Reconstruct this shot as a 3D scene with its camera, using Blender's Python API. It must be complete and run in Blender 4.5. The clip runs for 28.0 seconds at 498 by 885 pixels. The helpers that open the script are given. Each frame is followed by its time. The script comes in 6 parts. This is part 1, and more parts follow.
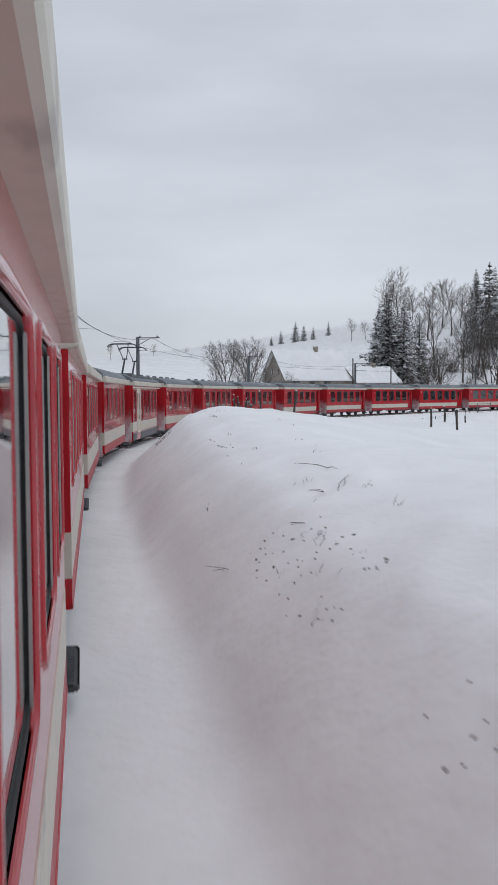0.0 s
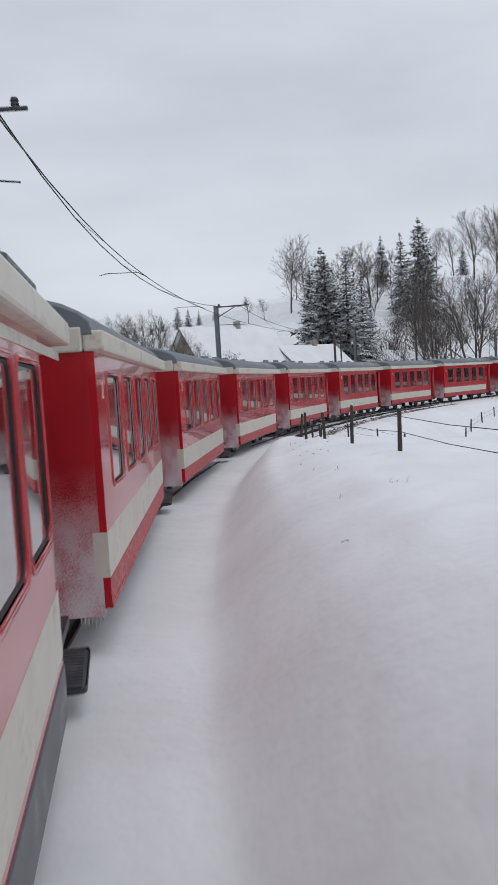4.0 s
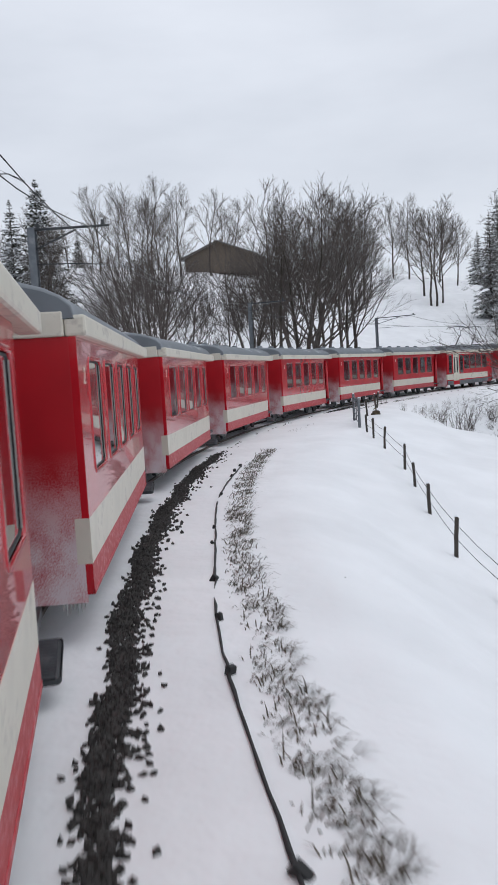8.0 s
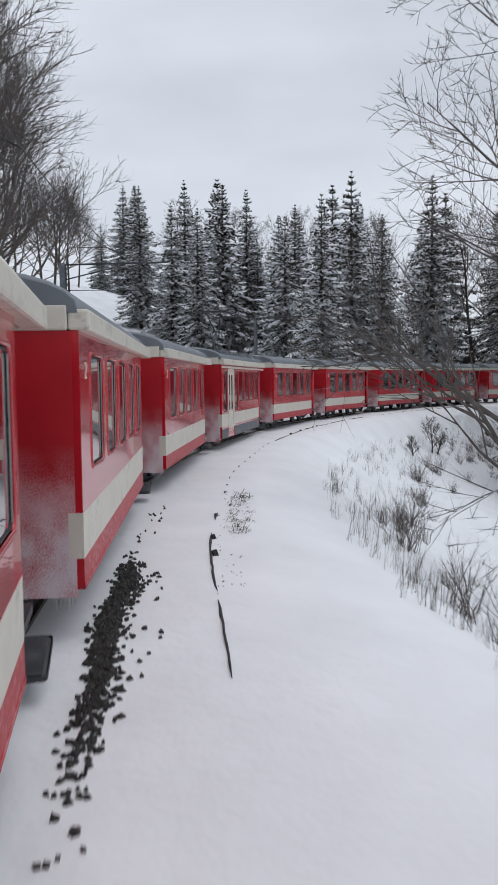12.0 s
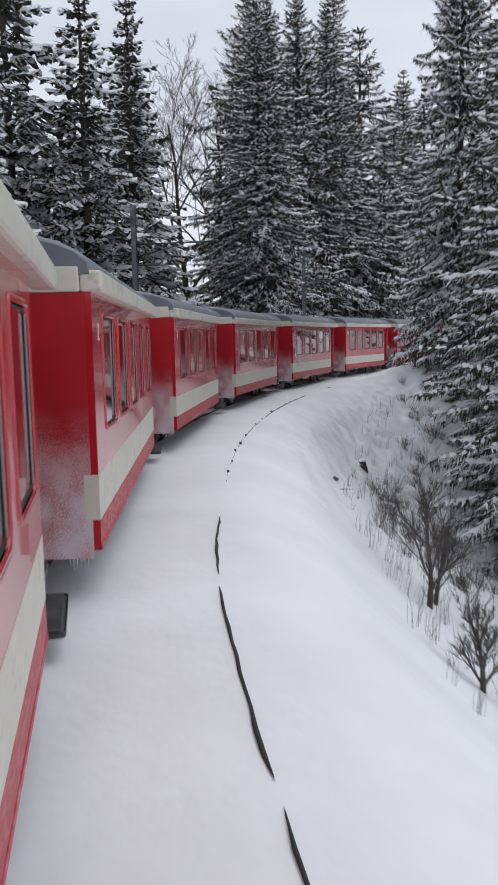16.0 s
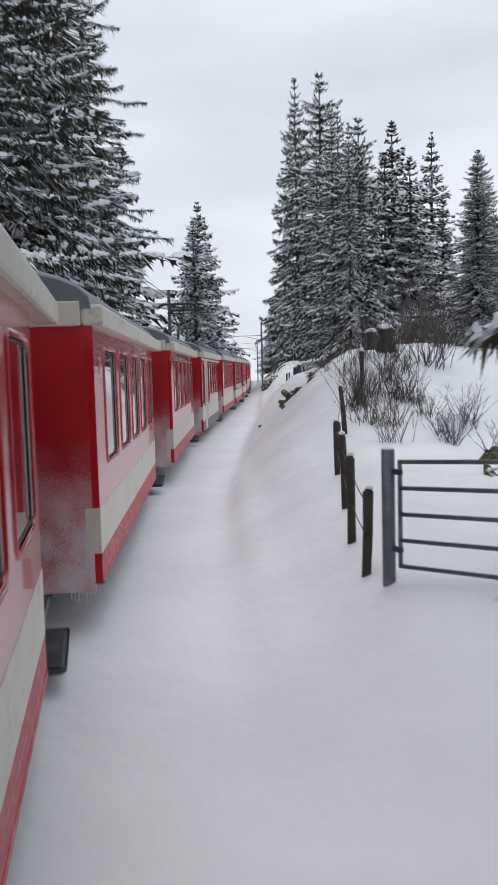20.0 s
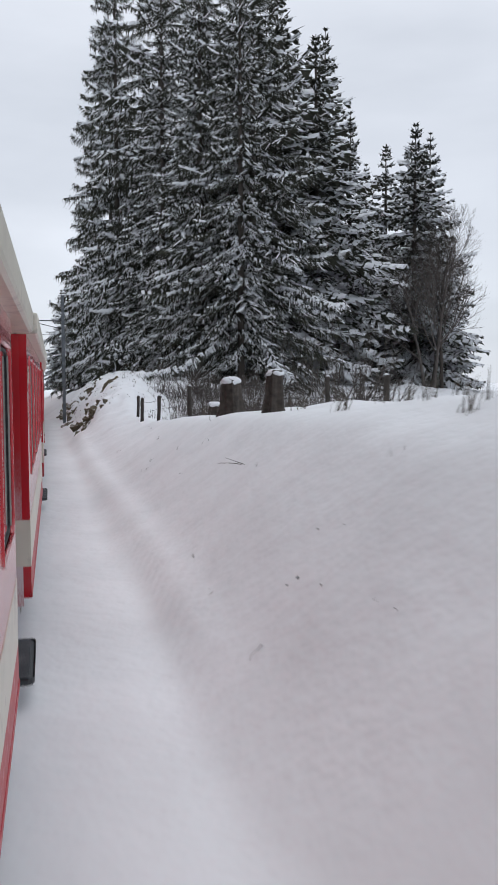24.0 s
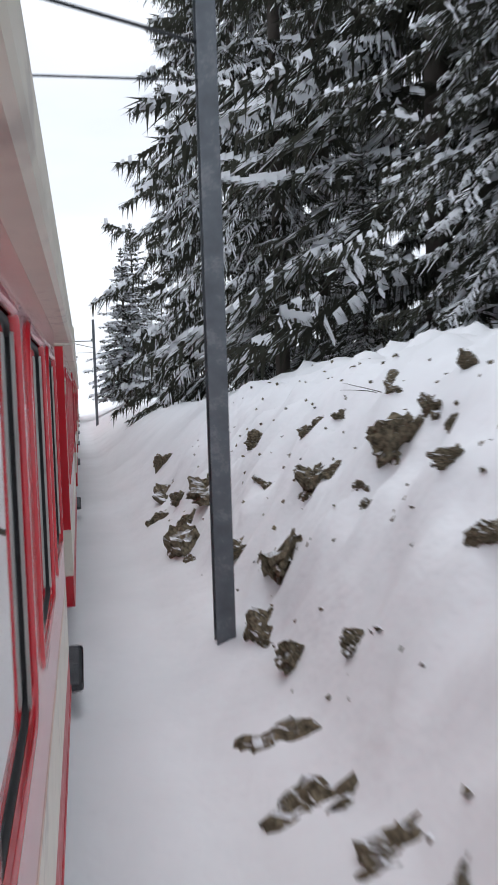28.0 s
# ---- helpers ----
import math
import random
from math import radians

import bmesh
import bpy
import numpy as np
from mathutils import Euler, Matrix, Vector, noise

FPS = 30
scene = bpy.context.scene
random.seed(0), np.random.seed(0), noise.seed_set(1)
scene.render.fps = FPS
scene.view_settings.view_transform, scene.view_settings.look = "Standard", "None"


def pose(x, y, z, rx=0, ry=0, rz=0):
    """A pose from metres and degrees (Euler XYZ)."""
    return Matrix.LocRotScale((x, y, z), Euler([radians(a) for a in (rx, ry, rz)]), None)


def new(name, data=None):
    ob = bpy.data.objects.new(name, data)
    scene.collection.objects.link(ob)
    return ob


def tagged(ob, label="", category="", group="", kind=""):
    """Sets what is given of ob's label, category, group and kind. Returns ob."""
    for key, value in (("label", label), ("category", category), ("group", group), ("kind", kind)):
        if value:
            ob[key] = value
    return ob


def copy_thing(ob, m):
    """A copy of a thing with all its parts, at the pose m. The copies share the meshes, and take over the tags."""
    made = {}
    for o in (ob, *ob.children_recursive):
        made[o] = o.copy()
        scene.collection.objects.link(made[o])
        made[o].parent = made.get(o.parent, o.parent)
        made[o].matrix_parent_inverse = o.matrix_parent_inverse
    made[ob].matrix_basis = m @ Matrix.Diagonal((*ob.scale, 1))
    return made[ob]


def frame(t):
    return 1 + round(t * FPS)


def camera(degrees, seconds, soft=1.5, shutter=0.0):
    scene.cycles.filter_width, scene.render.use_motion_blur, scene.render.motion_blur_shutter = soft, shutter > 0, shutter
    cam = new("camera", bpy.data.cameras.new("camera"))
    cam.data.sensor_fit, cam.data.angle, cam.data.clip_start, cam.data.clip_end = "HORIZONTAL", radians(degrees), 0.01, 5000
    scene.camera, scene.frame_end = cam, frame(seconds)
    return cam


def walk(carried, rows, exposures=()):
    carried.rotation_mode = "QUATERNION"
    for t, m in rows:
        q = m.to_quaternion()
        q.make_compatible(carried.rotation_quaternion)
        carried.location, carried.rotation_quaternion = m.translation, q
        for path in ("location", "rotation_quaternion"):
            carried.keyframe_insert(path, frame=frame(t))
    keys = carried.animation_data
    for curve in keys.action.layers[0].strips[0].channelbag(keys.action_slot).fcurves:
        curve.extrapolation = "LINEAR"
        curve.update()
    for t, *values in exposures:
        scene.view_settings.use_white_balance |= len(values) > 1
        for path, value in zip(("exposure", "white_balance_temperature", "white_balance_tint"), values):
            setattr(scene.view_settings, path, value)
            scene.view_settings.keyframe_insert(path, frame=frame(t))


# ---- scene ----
cam = camera(33.9, 28.0, shutter=0.2)

# The line: seconds of travel are the coordinate along it (10.214 m each), d is metres to its right at the window's height.
SPEED = 10.214
TURN = [0.3, 0.49, 3.55, 5.67, 6.21, 6.87, 8.25, 6.57, 6.5, 7.35, 7.65, 6.26, 3.04, -0.34, -0.75, -0.3, 0.0]
TURN_T = [-6, 0, 2, 4, 6, 8, 10, 12, 14, 16, 18, 20, 22, 24, 26, 28, 30]
GRADE = [0.0, 0.0, -0.002, 0.0012, 0.0055, 0.0033, 0.0031, 0.004, 0.0024, 0.0]
GRADE_T = [-6, 0, 4, 8, 12, 16, 20, 24, 28, 34]
EYE = 2.55
T_FINE = np.arange(-12.0, 50.01, 0.05)
_turn = np.interp(T_FINE, TURN_T, TURN)
_grade = np.interp(T_FINE, GRADE_T, GRADE)


def running(rate):
    total = np.concatenate(([0.0], np.cumsum((rate[1:] + rate[:-1]) * 0.025)))
    return total - np.interp(0.0, T_FINE, total)


HEADING = np.radians(158.16 - running(_turn))
LINE_X, LINE_Y, LINE_Z = running(-np.sin(HEADING) * SPEED), running(np.cos(HEADING) * SPEED), running(_grade * SPEED)


def heading(t):
    return float(np.interp(t, T_FINE, HEADING))


def spot(t, d=0.0, z=0.0):
    """A place t seconds along the line, d metres to its right and z above it."""
    h = heading(t)
    return Vector((float(np.interp(t, T_FINE, LINE_X)) + d * math.cos(h), float(np.interp(t, T_FINE, LINE_Y)) + d * math.sin(h),
                   float(np.interp(t, T_FINE, LINE_Z)) + z))


# Seconds, yaw, pitch and lean of the camera, which leans out of a window.
ROWS = [
    (0.0, 146.58, -3.45, -0.13), (0.5, 146.28, -3.46, -0.27), (1.0, 146.08, -3.33, -1.06), (1.5, 145.71, -3.42, -1.05),
    (2.0, 145.27, -3.26, -1.5), (2.5, 143.95, -3.22, -2.69), (3.2, 141.2, -3.6, -3.2), (3.9, 137.9, -4.0, -3.5), (4.5, 134.55, -4.22, -3.7), (5.0, 130.44, -3.99, -4.02),
    (5.5, 126.72, -3.92, -4.08), (6.0, 122.65, -4.21, -4.08), (6.5, 119.09, -4.53, -4.07), (7.0, 115.77, -4.65, -3.85),
    (7.5, 112.36, -4.75, -3.34), (8.0, 109.32, -4.82, -3.37), (8.5, 105.88, -4.75, -3.42), (9.0, 102.54, -4.68, -2.88),
    (9.5, 98.97, -4.61, -2.9), (10.0, 94.84, -4.67, -2.16), (10.5, 91.34, -4.79, -0.9), (11.0, 87.74, -4.74, -3.25),
    (11.5, 82.78, -4.88, -1.33), (12.0, 80.08, -4.32, -0.55), (12.5, 76.79, -4.61, -1.09), (13.0, 73.03, -5.46, -1.09),
    (13.5, 69.21, -6.51, -1.21), (14.2, 64.9, -7.0, -1.3), (14.9, 60.5, -7.3, -1.4), (15.5, 56.54, -7.48, -1.42), (16.0, 53.02, -7.23, -1.07), (16.5, 50.14, -6.87, -0.74),
    (17.0, 46.38, -6.72, -0.69), (17.5, 42.54, -6.5, -0.66), (18.0, 38.57, -5.8, -0.95), (18.5, 34.46, -5.48, -0.8),
    (19.0, 30.99, -5.68, -1.13), (19.5, 27.77, -5.61, -1.49), (20.0, 24.89, -4.99, -1.54), (20.5, 21.11, -4.77, -0.7),
    (21.0, 17.11, -4.68, -0.46), (21.5, 13.63, -4.61, -0.56), (22.2, 10.6, -4.9, -0.3), (22.9, 8.8, -5.2, 0.0), (23.5, 8.35, -5.1, 0.27), (24.0, 9.28, -4.05, -0.09),
    (24.5, 10.01, -3.23, -0.36), (25.0, 10.01, -2.94, 0.05), (25.5, 10.26, -3.23, 0.83), (26.0, 11.18, -3.14, 0.16),
    (26.5, 11.8, -3.53, -0.92), (27.0, 11.73, -3.81, -0.75), (27.5, 12.37, -3.92, -1.28), (28.0, 13.0, -3.78, -1.79),
]
walk(cam, [(t, Matrix.Translation(spot(t, 0, EYE)) @ pose(0, 0, 0, 90 + pitch, 0, yaw) @ pose(0, 0, 0, 0, 0, lean)) for t, yaw, pitch, lean in ROWS],
     exposures=[(0.0, -0.15), (2.5, -0.12), (5.0, -0.06), (8.0, 0.1), (11.0, 0.08), (13.0, 0.05), (16.0, 0.25), (17.0, 0.35), (18.5, 0.34), (20.0, 0.27), (25.0, 0.2), (27.0, 0.5), (28.0, 0.68)])

# ---- sky and light: a dull winter day ----
world = bpy.data.worlds.new("winter_sky")
scene.world = world
world.use_nodes = True
wn, wl = world.node_tree.nodes, world.node_tree.links
wn.clear()
w_out, w_bg, w_sky = wn.new("ShaderNodeOutputWorld"), wn.new("ShaderNodeBackground"), wn.new("ShaderNodeTexSky")
w_sky.sky_type, w_sky.sun_disc, w_sky.sun_elevation, w_sky.sun_rotation = "NISHITA", False, radians(68), radians(200)
w_tc, w_map, w_noise, w_ramp = wn.new("ShaderNodeTexCoord"), wn.new("ShaderNodeMapping"), wn.new("ShaderNodeTexNoise"), wn.new("ShaderNodeValToRGB")
w_map.inputs["Scale"].default_value = (1.2, 1.2, 4.0)
w_noise.inputs["Scale"].default_value, w_noise.inputs["Detail"].default_value, w_noise.inputs["Roughness"].default_value = 1.6, 5.0, 0.5
w_ramp.color_ramp.elements[0].position, w_ramp.color_ramp.elements[0].color = 0.3, (4.7, 5.0, 5.55, 1)
w_ramp.color_ramp.elements[1].position, w_ramp.color_ramp.elements[1].color = 0.7, (6.35, 6.65, 7.25, 1)
w_mix = wn.new("ShaderNodeMix")
w_mix.data_type, w_mix.inputs["Factor"].default_value = "RGBA", 0.92
wl.new(w_tc.outputs["Generated"], w_map.inputs["Vector"])
wl.new(w_map.outputs["Vector"], w_noise.inputs["Vector"])
wl.new(w_noise.outputs["Fac"], w_ramp.inputs["Fac"])
wl.new(w_sky.outputs["Color"], w_mix.inputs["A"])
wl.new(w_ramp.outputs["Color"], w_mix.inputs["B"])
wl.new(w_mix.outputs["Result"], w_bg.inputs["Color"])
wl.new(w_bg.outputs["Background"], w_out.inputs["Surface"])
w_bg.inputs["Strength"].default_value = 0.12
sun = new("sun", bpy.data.lights.new("sun", "SUN"))
sun.data.energy, sun.data.angle, sun.data.color = 0.45, radians(40), (1.0, 0.99, 0.97)
sun.matrix_basis = pose(0, 0, 60, 22, 0, 200)


# ---- materials ----
def material(name, color, rough=0.6, metal=0.0, vary=0.15, scale=6.0, bump=0.0, bump_scale=40.0, spec=0.5, second=None, blend=(0.45, 0.6), coat=0.0, relief=0.02):
    """A surface with two scales of variation, and a second colour that comes in as stains."""
    m = bpy.data.materials.new(name)
    m.use_nodes = True
    n, l = m.node_tree.nodes, m.node_tree.links
    b = n["Principled BSDF"]
    b.inputs["Roughness"].default_value, b.inputs["Metallic"].default_value = rough, metal
    b.inputs["Specular IOR Level"].default_value, b.inputs["Coat Weight"].default_value = spec, coat
    tc = n.new("ShaderNodeTexCoord")
    big, fine = n.new("ShaderNodeTexNoise"), n.new("ShaderNodeTexNoise")
    big.inputs["Scale"].default_value, big.inputs["Detail"].default_value = scale, 4.0
    fine.inputs["Scale"].default_value, fine.inputs["Detail"].default_value = bump_scale, 3.0
    l.new(tc.outputs["Object"], big.inputs["Vector"])
    l.new(tc.outputs["Object"], fine.inputs["Vector"])
    ramp = n.new("ShaderNodeValToRGB")
    c0 = tuple(max(0.0, c * (1 - vary)) for c in color)
    c1 = tuple(min(1.0, c * (1 + vary)) for c in color)
    ramp.color_ramp.elements[0].position, ramp.color_ramp.elements[0].color = 0.3, (*c0, 1)
    ramp.color_ramp.elements[1].position, ramp.color_ramp.elements[1].color = 0.7, (*c1, 1)
    l.new(big.outputs["Fac"], ramp.inputs["Fac"])
    last = ramp.outputs["Color"]
    if second:
        r2, mix, add = n.new("ShaderNodeValToRGB"), n.new("ShaderNodeMix"), n.new("ShaderNodeMath")
        add.operation = "MULTIPLY_ADD"
        add.inputs[1].default_value, add.inputs[2].default_value = 0.35, -0.17
        l.new(fine.outputs["Fac"], add.inputs[0])
        add2 = n.new("ShaderNodeMath")
        l.new(add.outputs[0], add2.inputs[0])
        l.new(big.outputs["Fac"], add2.inputs[1])
        r2.color_ramp.elements[0].position, r2.color_ramp.elements[1].position = blend
        l.new(add2.outputs[0], r2.inputs["Fac"])
        mix.data_type = "RGBA"
        mix.inputs["B"].default_value = (*second, 1)
        l.new(r2.outputs["Color"], mix.inputs["Factor"])
        l.new(last, mix.inputs["A"])
        last = mix.outputs["Result"]
    l.new(last, b.inputs["Base Color"])
    if bump:
        bp = n.new("ShaderNodeBump")
        bp.inputs["Strength"].default_value, bp.inputs["Distance"].default_value = bump, relief
        l.new(fine.outputs["Fac"], bp.inputs["Height"])
        l.new(bp.outputs["Normal"], b.inputs["Normal"])
    return m


def snow_on(name, color, rough, cover, vary=0.25, scale=3.0, snow=(0.8, 0.82, 0.86)):
    """A dark surface with snow lying on what faces up: cover is the upward share from which it lies."""
    m = material(name, color, rough, vary=vary, scale=scale, spec=0.2)
    n, l = m.node_tree.nodes, m.node_tree.links
    b = n["Principled BSDF"]
    base = b.inputs["Base Color"].links[0].from_socket
    geo, sep, noi, add, ramp, mix = n.new("ShaderNodeNewGeometry"), n.new("ShaderNodeSeparateXYZ"), n.new("ShaderNodeTexNoise"), n.new("ShaderNodeMath"), n.new("ShaderNodeValToRGB"), n.new("ShaderNodeMix")
    tc = n.new("ShaderNodeTexCoord")
    noi.inputs["Scale"].default_value, noi.inputs["Detail"].default_value = 2.2, 4.0
    l.new(tc.outputs["Object"], noi.inputs["Vector"])
    l.new(geo.outputs["True Normal"], sep.inputs[0])
    add.operation = "MULTIPLY_ADD"
    add.inputs[1].default_value = 0.9
    l.new(noi.outputs["Fac"], add.inputs[0])
    l.new(sep.outputs["Z"], add.inputs[2])
    ramp.color_ramp.elements[0].position, ramp.color_ramp.elements[1].position = cover, min(1.0, cover + 0.12)
    half = n.new("ShaderNodeMath")
    half.operation, half.inputs[1].default_value = "MULTIPLY", 0.5
    l.new(add.outputs[0], half.inputs[0])
    l.new(half.outputs[0], ramp.inputs["Fac"])
    mix.data_type = "RGBA"
    mix.inputs["B"].default_value = (*snow, 1)
    l.new(ramp.outputs["Color"], mix.inputs["Factor"])
    l.new(base, mix.inputs["A"])
    l.new(mix.outputs["Result"], b.inputs["Base Color"])
    return m


M_SNOW = material("snow", (0.87, 0.88, 0.9), 0.75, vary=0.05, scale=0.5, bump=0.4, bump_scale=2.4, spec=0.25, relief=0.1)
M_RED = material("red_train_paint", (0.48, 0.012, 0.022), 0.22, vary=0.12, scale=1.5, bump=0.04, bump_scale=5.0, coat=0.6, second=(0.33, 0.05, 0.05), blend=(0.62, 0.8))
M_RED_DIRTY = material("road_grimed_red_paint", (0.44, 0.02, 0.03), 0.45, vary=0.15, scale=16.0, second=(0.55, 0.3, 0.31), blend=(0.52, 0.8), bump_scale=60)
M_END = material("snow_splashed_red_paint", (0.42, 0.012, 0.02), 0.35, vary=0.15, scale=1.3, second=(0.66, 0.58, 0.6), blend=(0.4, 0.58), bump_scale=60)
_e = M_END.node_tree
_mix = next(n for n in _e.nodes if n.bl_idname == "ShaderNodeMix")
_etc, _esep, _eramp, _emul = _e.nodes.new("ShaderNodeTexCoord"), _e.nodes.new("ShaderNodeSeparateXYZ"), _e.nodes.new("ShaderNodeMapRange"), _e.nodes.new("ShaderNodeMath")
_eramp.inputs["From Min"].default_value, _eramp.inputs["From Max"].default_value = 1.9, 0.9
_emul.operation = "MULTIPLY"
_old = _mix.inputs["Factor"].links[0].from_socket
_e.links.new(_etc.outputs["Object"], _esep.inputs[0])
_e.links.new(_esep.outputs["Z"], _eramp.inputs["Value"])
_e.links.new(_old, _emul.inputs[0])
_e.links.new(_eramp.outputs["Result"], _emul.inputs[1])
_e.links.new(_emul.outputs[0], _mix.inputs["Factor"])
M_CREAM = material("cream_train_paint", (0.66, 0.63, 0.54), 0.4, vary=0.08, scale=2.5, second=(0.45, 0.42, 0.37), blend=(0.56, 0.75), bump_scale=20)
M_ROOF = material("grey_painted_roof", (0.16, 0.18, 0.2), 0.55, vary=0.15, scale=1.5, second=(0.5, 0.53, 0.56), blend=(0.6, 0.72))
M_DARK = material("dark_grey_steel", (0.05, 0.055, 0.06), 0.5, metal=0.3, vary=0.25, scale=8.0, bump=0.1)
M_SKIRT = material("grey_skirt_paint", (0.1, 0.11, 0.12), 0.45, vary=0.2, scale=3.0, second=(0.25, 0.26, 0.28), blend=(0.6, 0.75))
M_RUBBER = material("black_rubber", (0.012, 0.012, 0.013), 0.6, vary=0.2)
M_ALU = material("dull_aluminium", (0.5, 0.5, 0.48), 0.35, metal=0.8, vary=0.1)
M_POST = snow_on("weathered_post_wood", (0.07, 0.062, 0.055), 0.85, 0.72)
M_STEEL = material("galvanised_steel", (0.13, 0.145, 0.16), 0.5, metal=0.35, vary=0.2, scale=5.0, bump=0.05, second=(0.2, 0.21, 0.22), blend=(0.55, 0.7))
M_WIRE = material("dark_wire", (0.03, 0.03, 0.032), 0.5, metal=0.5)
M_RAIL = material("rusty_rail_steel", (0.09, 0.07, 0.06), 0.5, metal=0.5, vary=0.3, scale=10)
M_BARK = snow_on("grey_bark", (0.07, 0.06, 0.052), 0.9, 0.69)
M_TWIG = snow_on("frosted_twigs", (0.105, 0.092, 0.084), 0.9, 0.64)
M_NEEDLE = snow_on("snowy_needles", (0.056, 0.057, 0.043), 0.85, 0.54)
M_BOUGH_SNOW = material("bough_snow", (0.82, 0.84, 0.87), 0.8, vary=0.05, scale=2.0, spec=0.2)
M_ROCK = snow_on("lichen_rock", (0.15, 0.125, 0.085), 0.9, 0.6, vary=0.75, scale=7.0)
_r = M_ROCK.node_tree
_rn, _rb = _r.nodes.new("ShaderNodeTexNoise"), _r.nodes.new("ShaderNodeBump")
_rn.inputs["Scale"].default_value, _rn.inputs["Detail"].default_value, _rb.inputs["Strength"].default_value, _rb.inputs["Distance"].default_value = 6.0, 8.0, 0.9, 0.08
_r.links.new(_rn.outputs["Fac"], _rb.inputs["Height"])
_r.links.new(_rb.outputs["Normal"], _r.nodes["Principled BSDF"].inputs["Normal"])
M_BALLAST = material("dark_ballast", (0.045, 0.042, 0.04), 0.9, vary=0.5, scale=9.0, bump=0.4)
M_SOIL = material("bare_soil", (0.06, 0.05, 0.042), 0.95, vary=0.4, scale=9.0, bump=0.4)
M_GRASS = material("dry_grass", (0.11, 0.095, 0.075), 0.9, vary=0.3, scale=6.0)
M_WALL = material("old_plaster", (0.34, 0.31, 0.27), 0.9, vary=0.15, scale=1.2, second=(0.2, 0.17, 0.14), blend=(0.52, 0.68))
M_BOARD = material("brown_boards", (0.15, 0.12, 0.095), 0.85, vary=0.3, scale=4.0)
M_HEDGE = material("brown_thicket", (0.075, 0.062, 0.056), 0.95, vary=0.3, scale=3.0)

M_GLASS = bpy.data.materials.new("train_glass")
M_GLASS.use_nodes = True
_g = M_GLASS.node_tree.nodes["Principled BSDF"]
_g.inputs["Base Color"].default_value, _g.inputs["Roughness"].default_value = (0.02, 0.025, 0.03, 1), 0.03
_g.inputs["Specular IOR Level"].default_value, _g.inputs["Coat Weight"].default_value = 1.0, 1.0


# ---- helpers of this scene ----
def mesh_from(name, verts, faces, mat, smooth=False):
    me = bpy.data.meshes.new(name)
    me.from_pydata(verts, [], faces)
    for one in mat if isinstance(mat, (list, tuple)) else [mat]:
        me.materials.append(one)
    if smooth:
        me.polygons.foreach_set("use_smooth", [True] * len(me.polygons))
    me.update()
    return me


def part(name, bm, mat, parent, label=""):
    """Links a bmesh as one mesh object under a thing or a part."""
    me = bpy.data.meshes.new(name)
    bm.to_mesh(me)
    bm.free()
    for one in mat if isinstance(mat, (list, tuple)) else [mat]:
        me.materials.append(one)
    ob = new(name, me)
    ob.parent = parent
    if label:
        ob["label"] = label
    return ob


def box(bm, x0, x1, y0, y1, z0, z1, bevel=0.0):
    got = bmesh.ops.create_cube(bm, size=1.0, matrix=Matrix.LocRotScale(((x0 + x1) / 2, (y0 + y1) / 2, (z0 + z1) / 2), None, (x1 - x0, y1 - y0, z1 - z0)))
    if bevel:
        edges = list({e for v in got["verts"] for e in v.link_edges})
        bmesh.ops.bevel(bm, geom=edges, offset=bevel, segments=2, affect="EDGES", profile=0.5)
    return bm


def tube(bm, points, radii, sides=6):
    """A tapering tube through the points, closed at both ends."""
    points = [Vector(p) for p in points]
    rings, last_u = [], None
    for i, p in enumerate(points):
        way = (points[min(i + 1, len(points) - 1)] - points[max(i - 1, 0)]).normalized()
        u = way.orthogonal().normalized() if last_u is None else (last_u - way * last_u.dot(way)).normalized()
        last_u, w = u, way.cross(u)
        r = radii[i] if isinstance(radii, (list, tuple)) else radii
        rings.append([bm.verts.new(p + (u * math.cos(2 * math.pi * k / sides) + w * math.sin(2 * math.pi * k / sides)) * r) for k in range(sides)])
    for a, b in zip(rings, rings[1:]):
        for k in range(sides):
            bm.faces.new((a[k], a[(k + 1) % sides], b[(k + 1) % sides], b[k])).smooth = True
    bm.faces.new(rings[0][::-1])
    bm.faces.new(rings[-1])
    return bm


# ---- the ground: one sheet of snow ----
LEFT_D = [-400, -250, -160, -110, -75, -45, -25, -12, -4, 0]
LEFT = [
    (-6, 9, 8, 7, 6, 4.5, 2.5, 1, 0.3, 0, 0), (6, 10, 8, 6.5, 5, 3.5, 1.8, 0.8, 0.2, 0, 0), (10, 12, 9, 7, 5.5, 4, 2.5, 1.2, 0.3, 0, 0), (12, 15, 12, 10, 8, 5.5, 3, 1.5, 0.3, 0, 0),
    (14, 23, 19, 15, 11, 7, 3.4, 0.6, 0.2, 0, 0), (15.2, 32, 26, 20, 16, 10, 5, 1.4, 0.4, 0, 0), (17, 50, 40, 31, 26, 17, 8, 2.5, 0.6, 0, 0), (20, 46, 36, 31, 25, 17, 9, 4, 1.2, 0.1, 0),
    (23, 40, 30, 24, 18, 12, 8, 5, 2, 0.2, 0), (28, 26, 20, 14, 9, 6, 4, 2, 1, 0, 0), (40, 20, 16, 12, 8, 5, 3, 2, 1, 0, 0),
]
RIGHT_D = [0, 0.9, 1.4, 2.2, 3.2, 4.5, 7, 12, 25, 50, 100, 300]
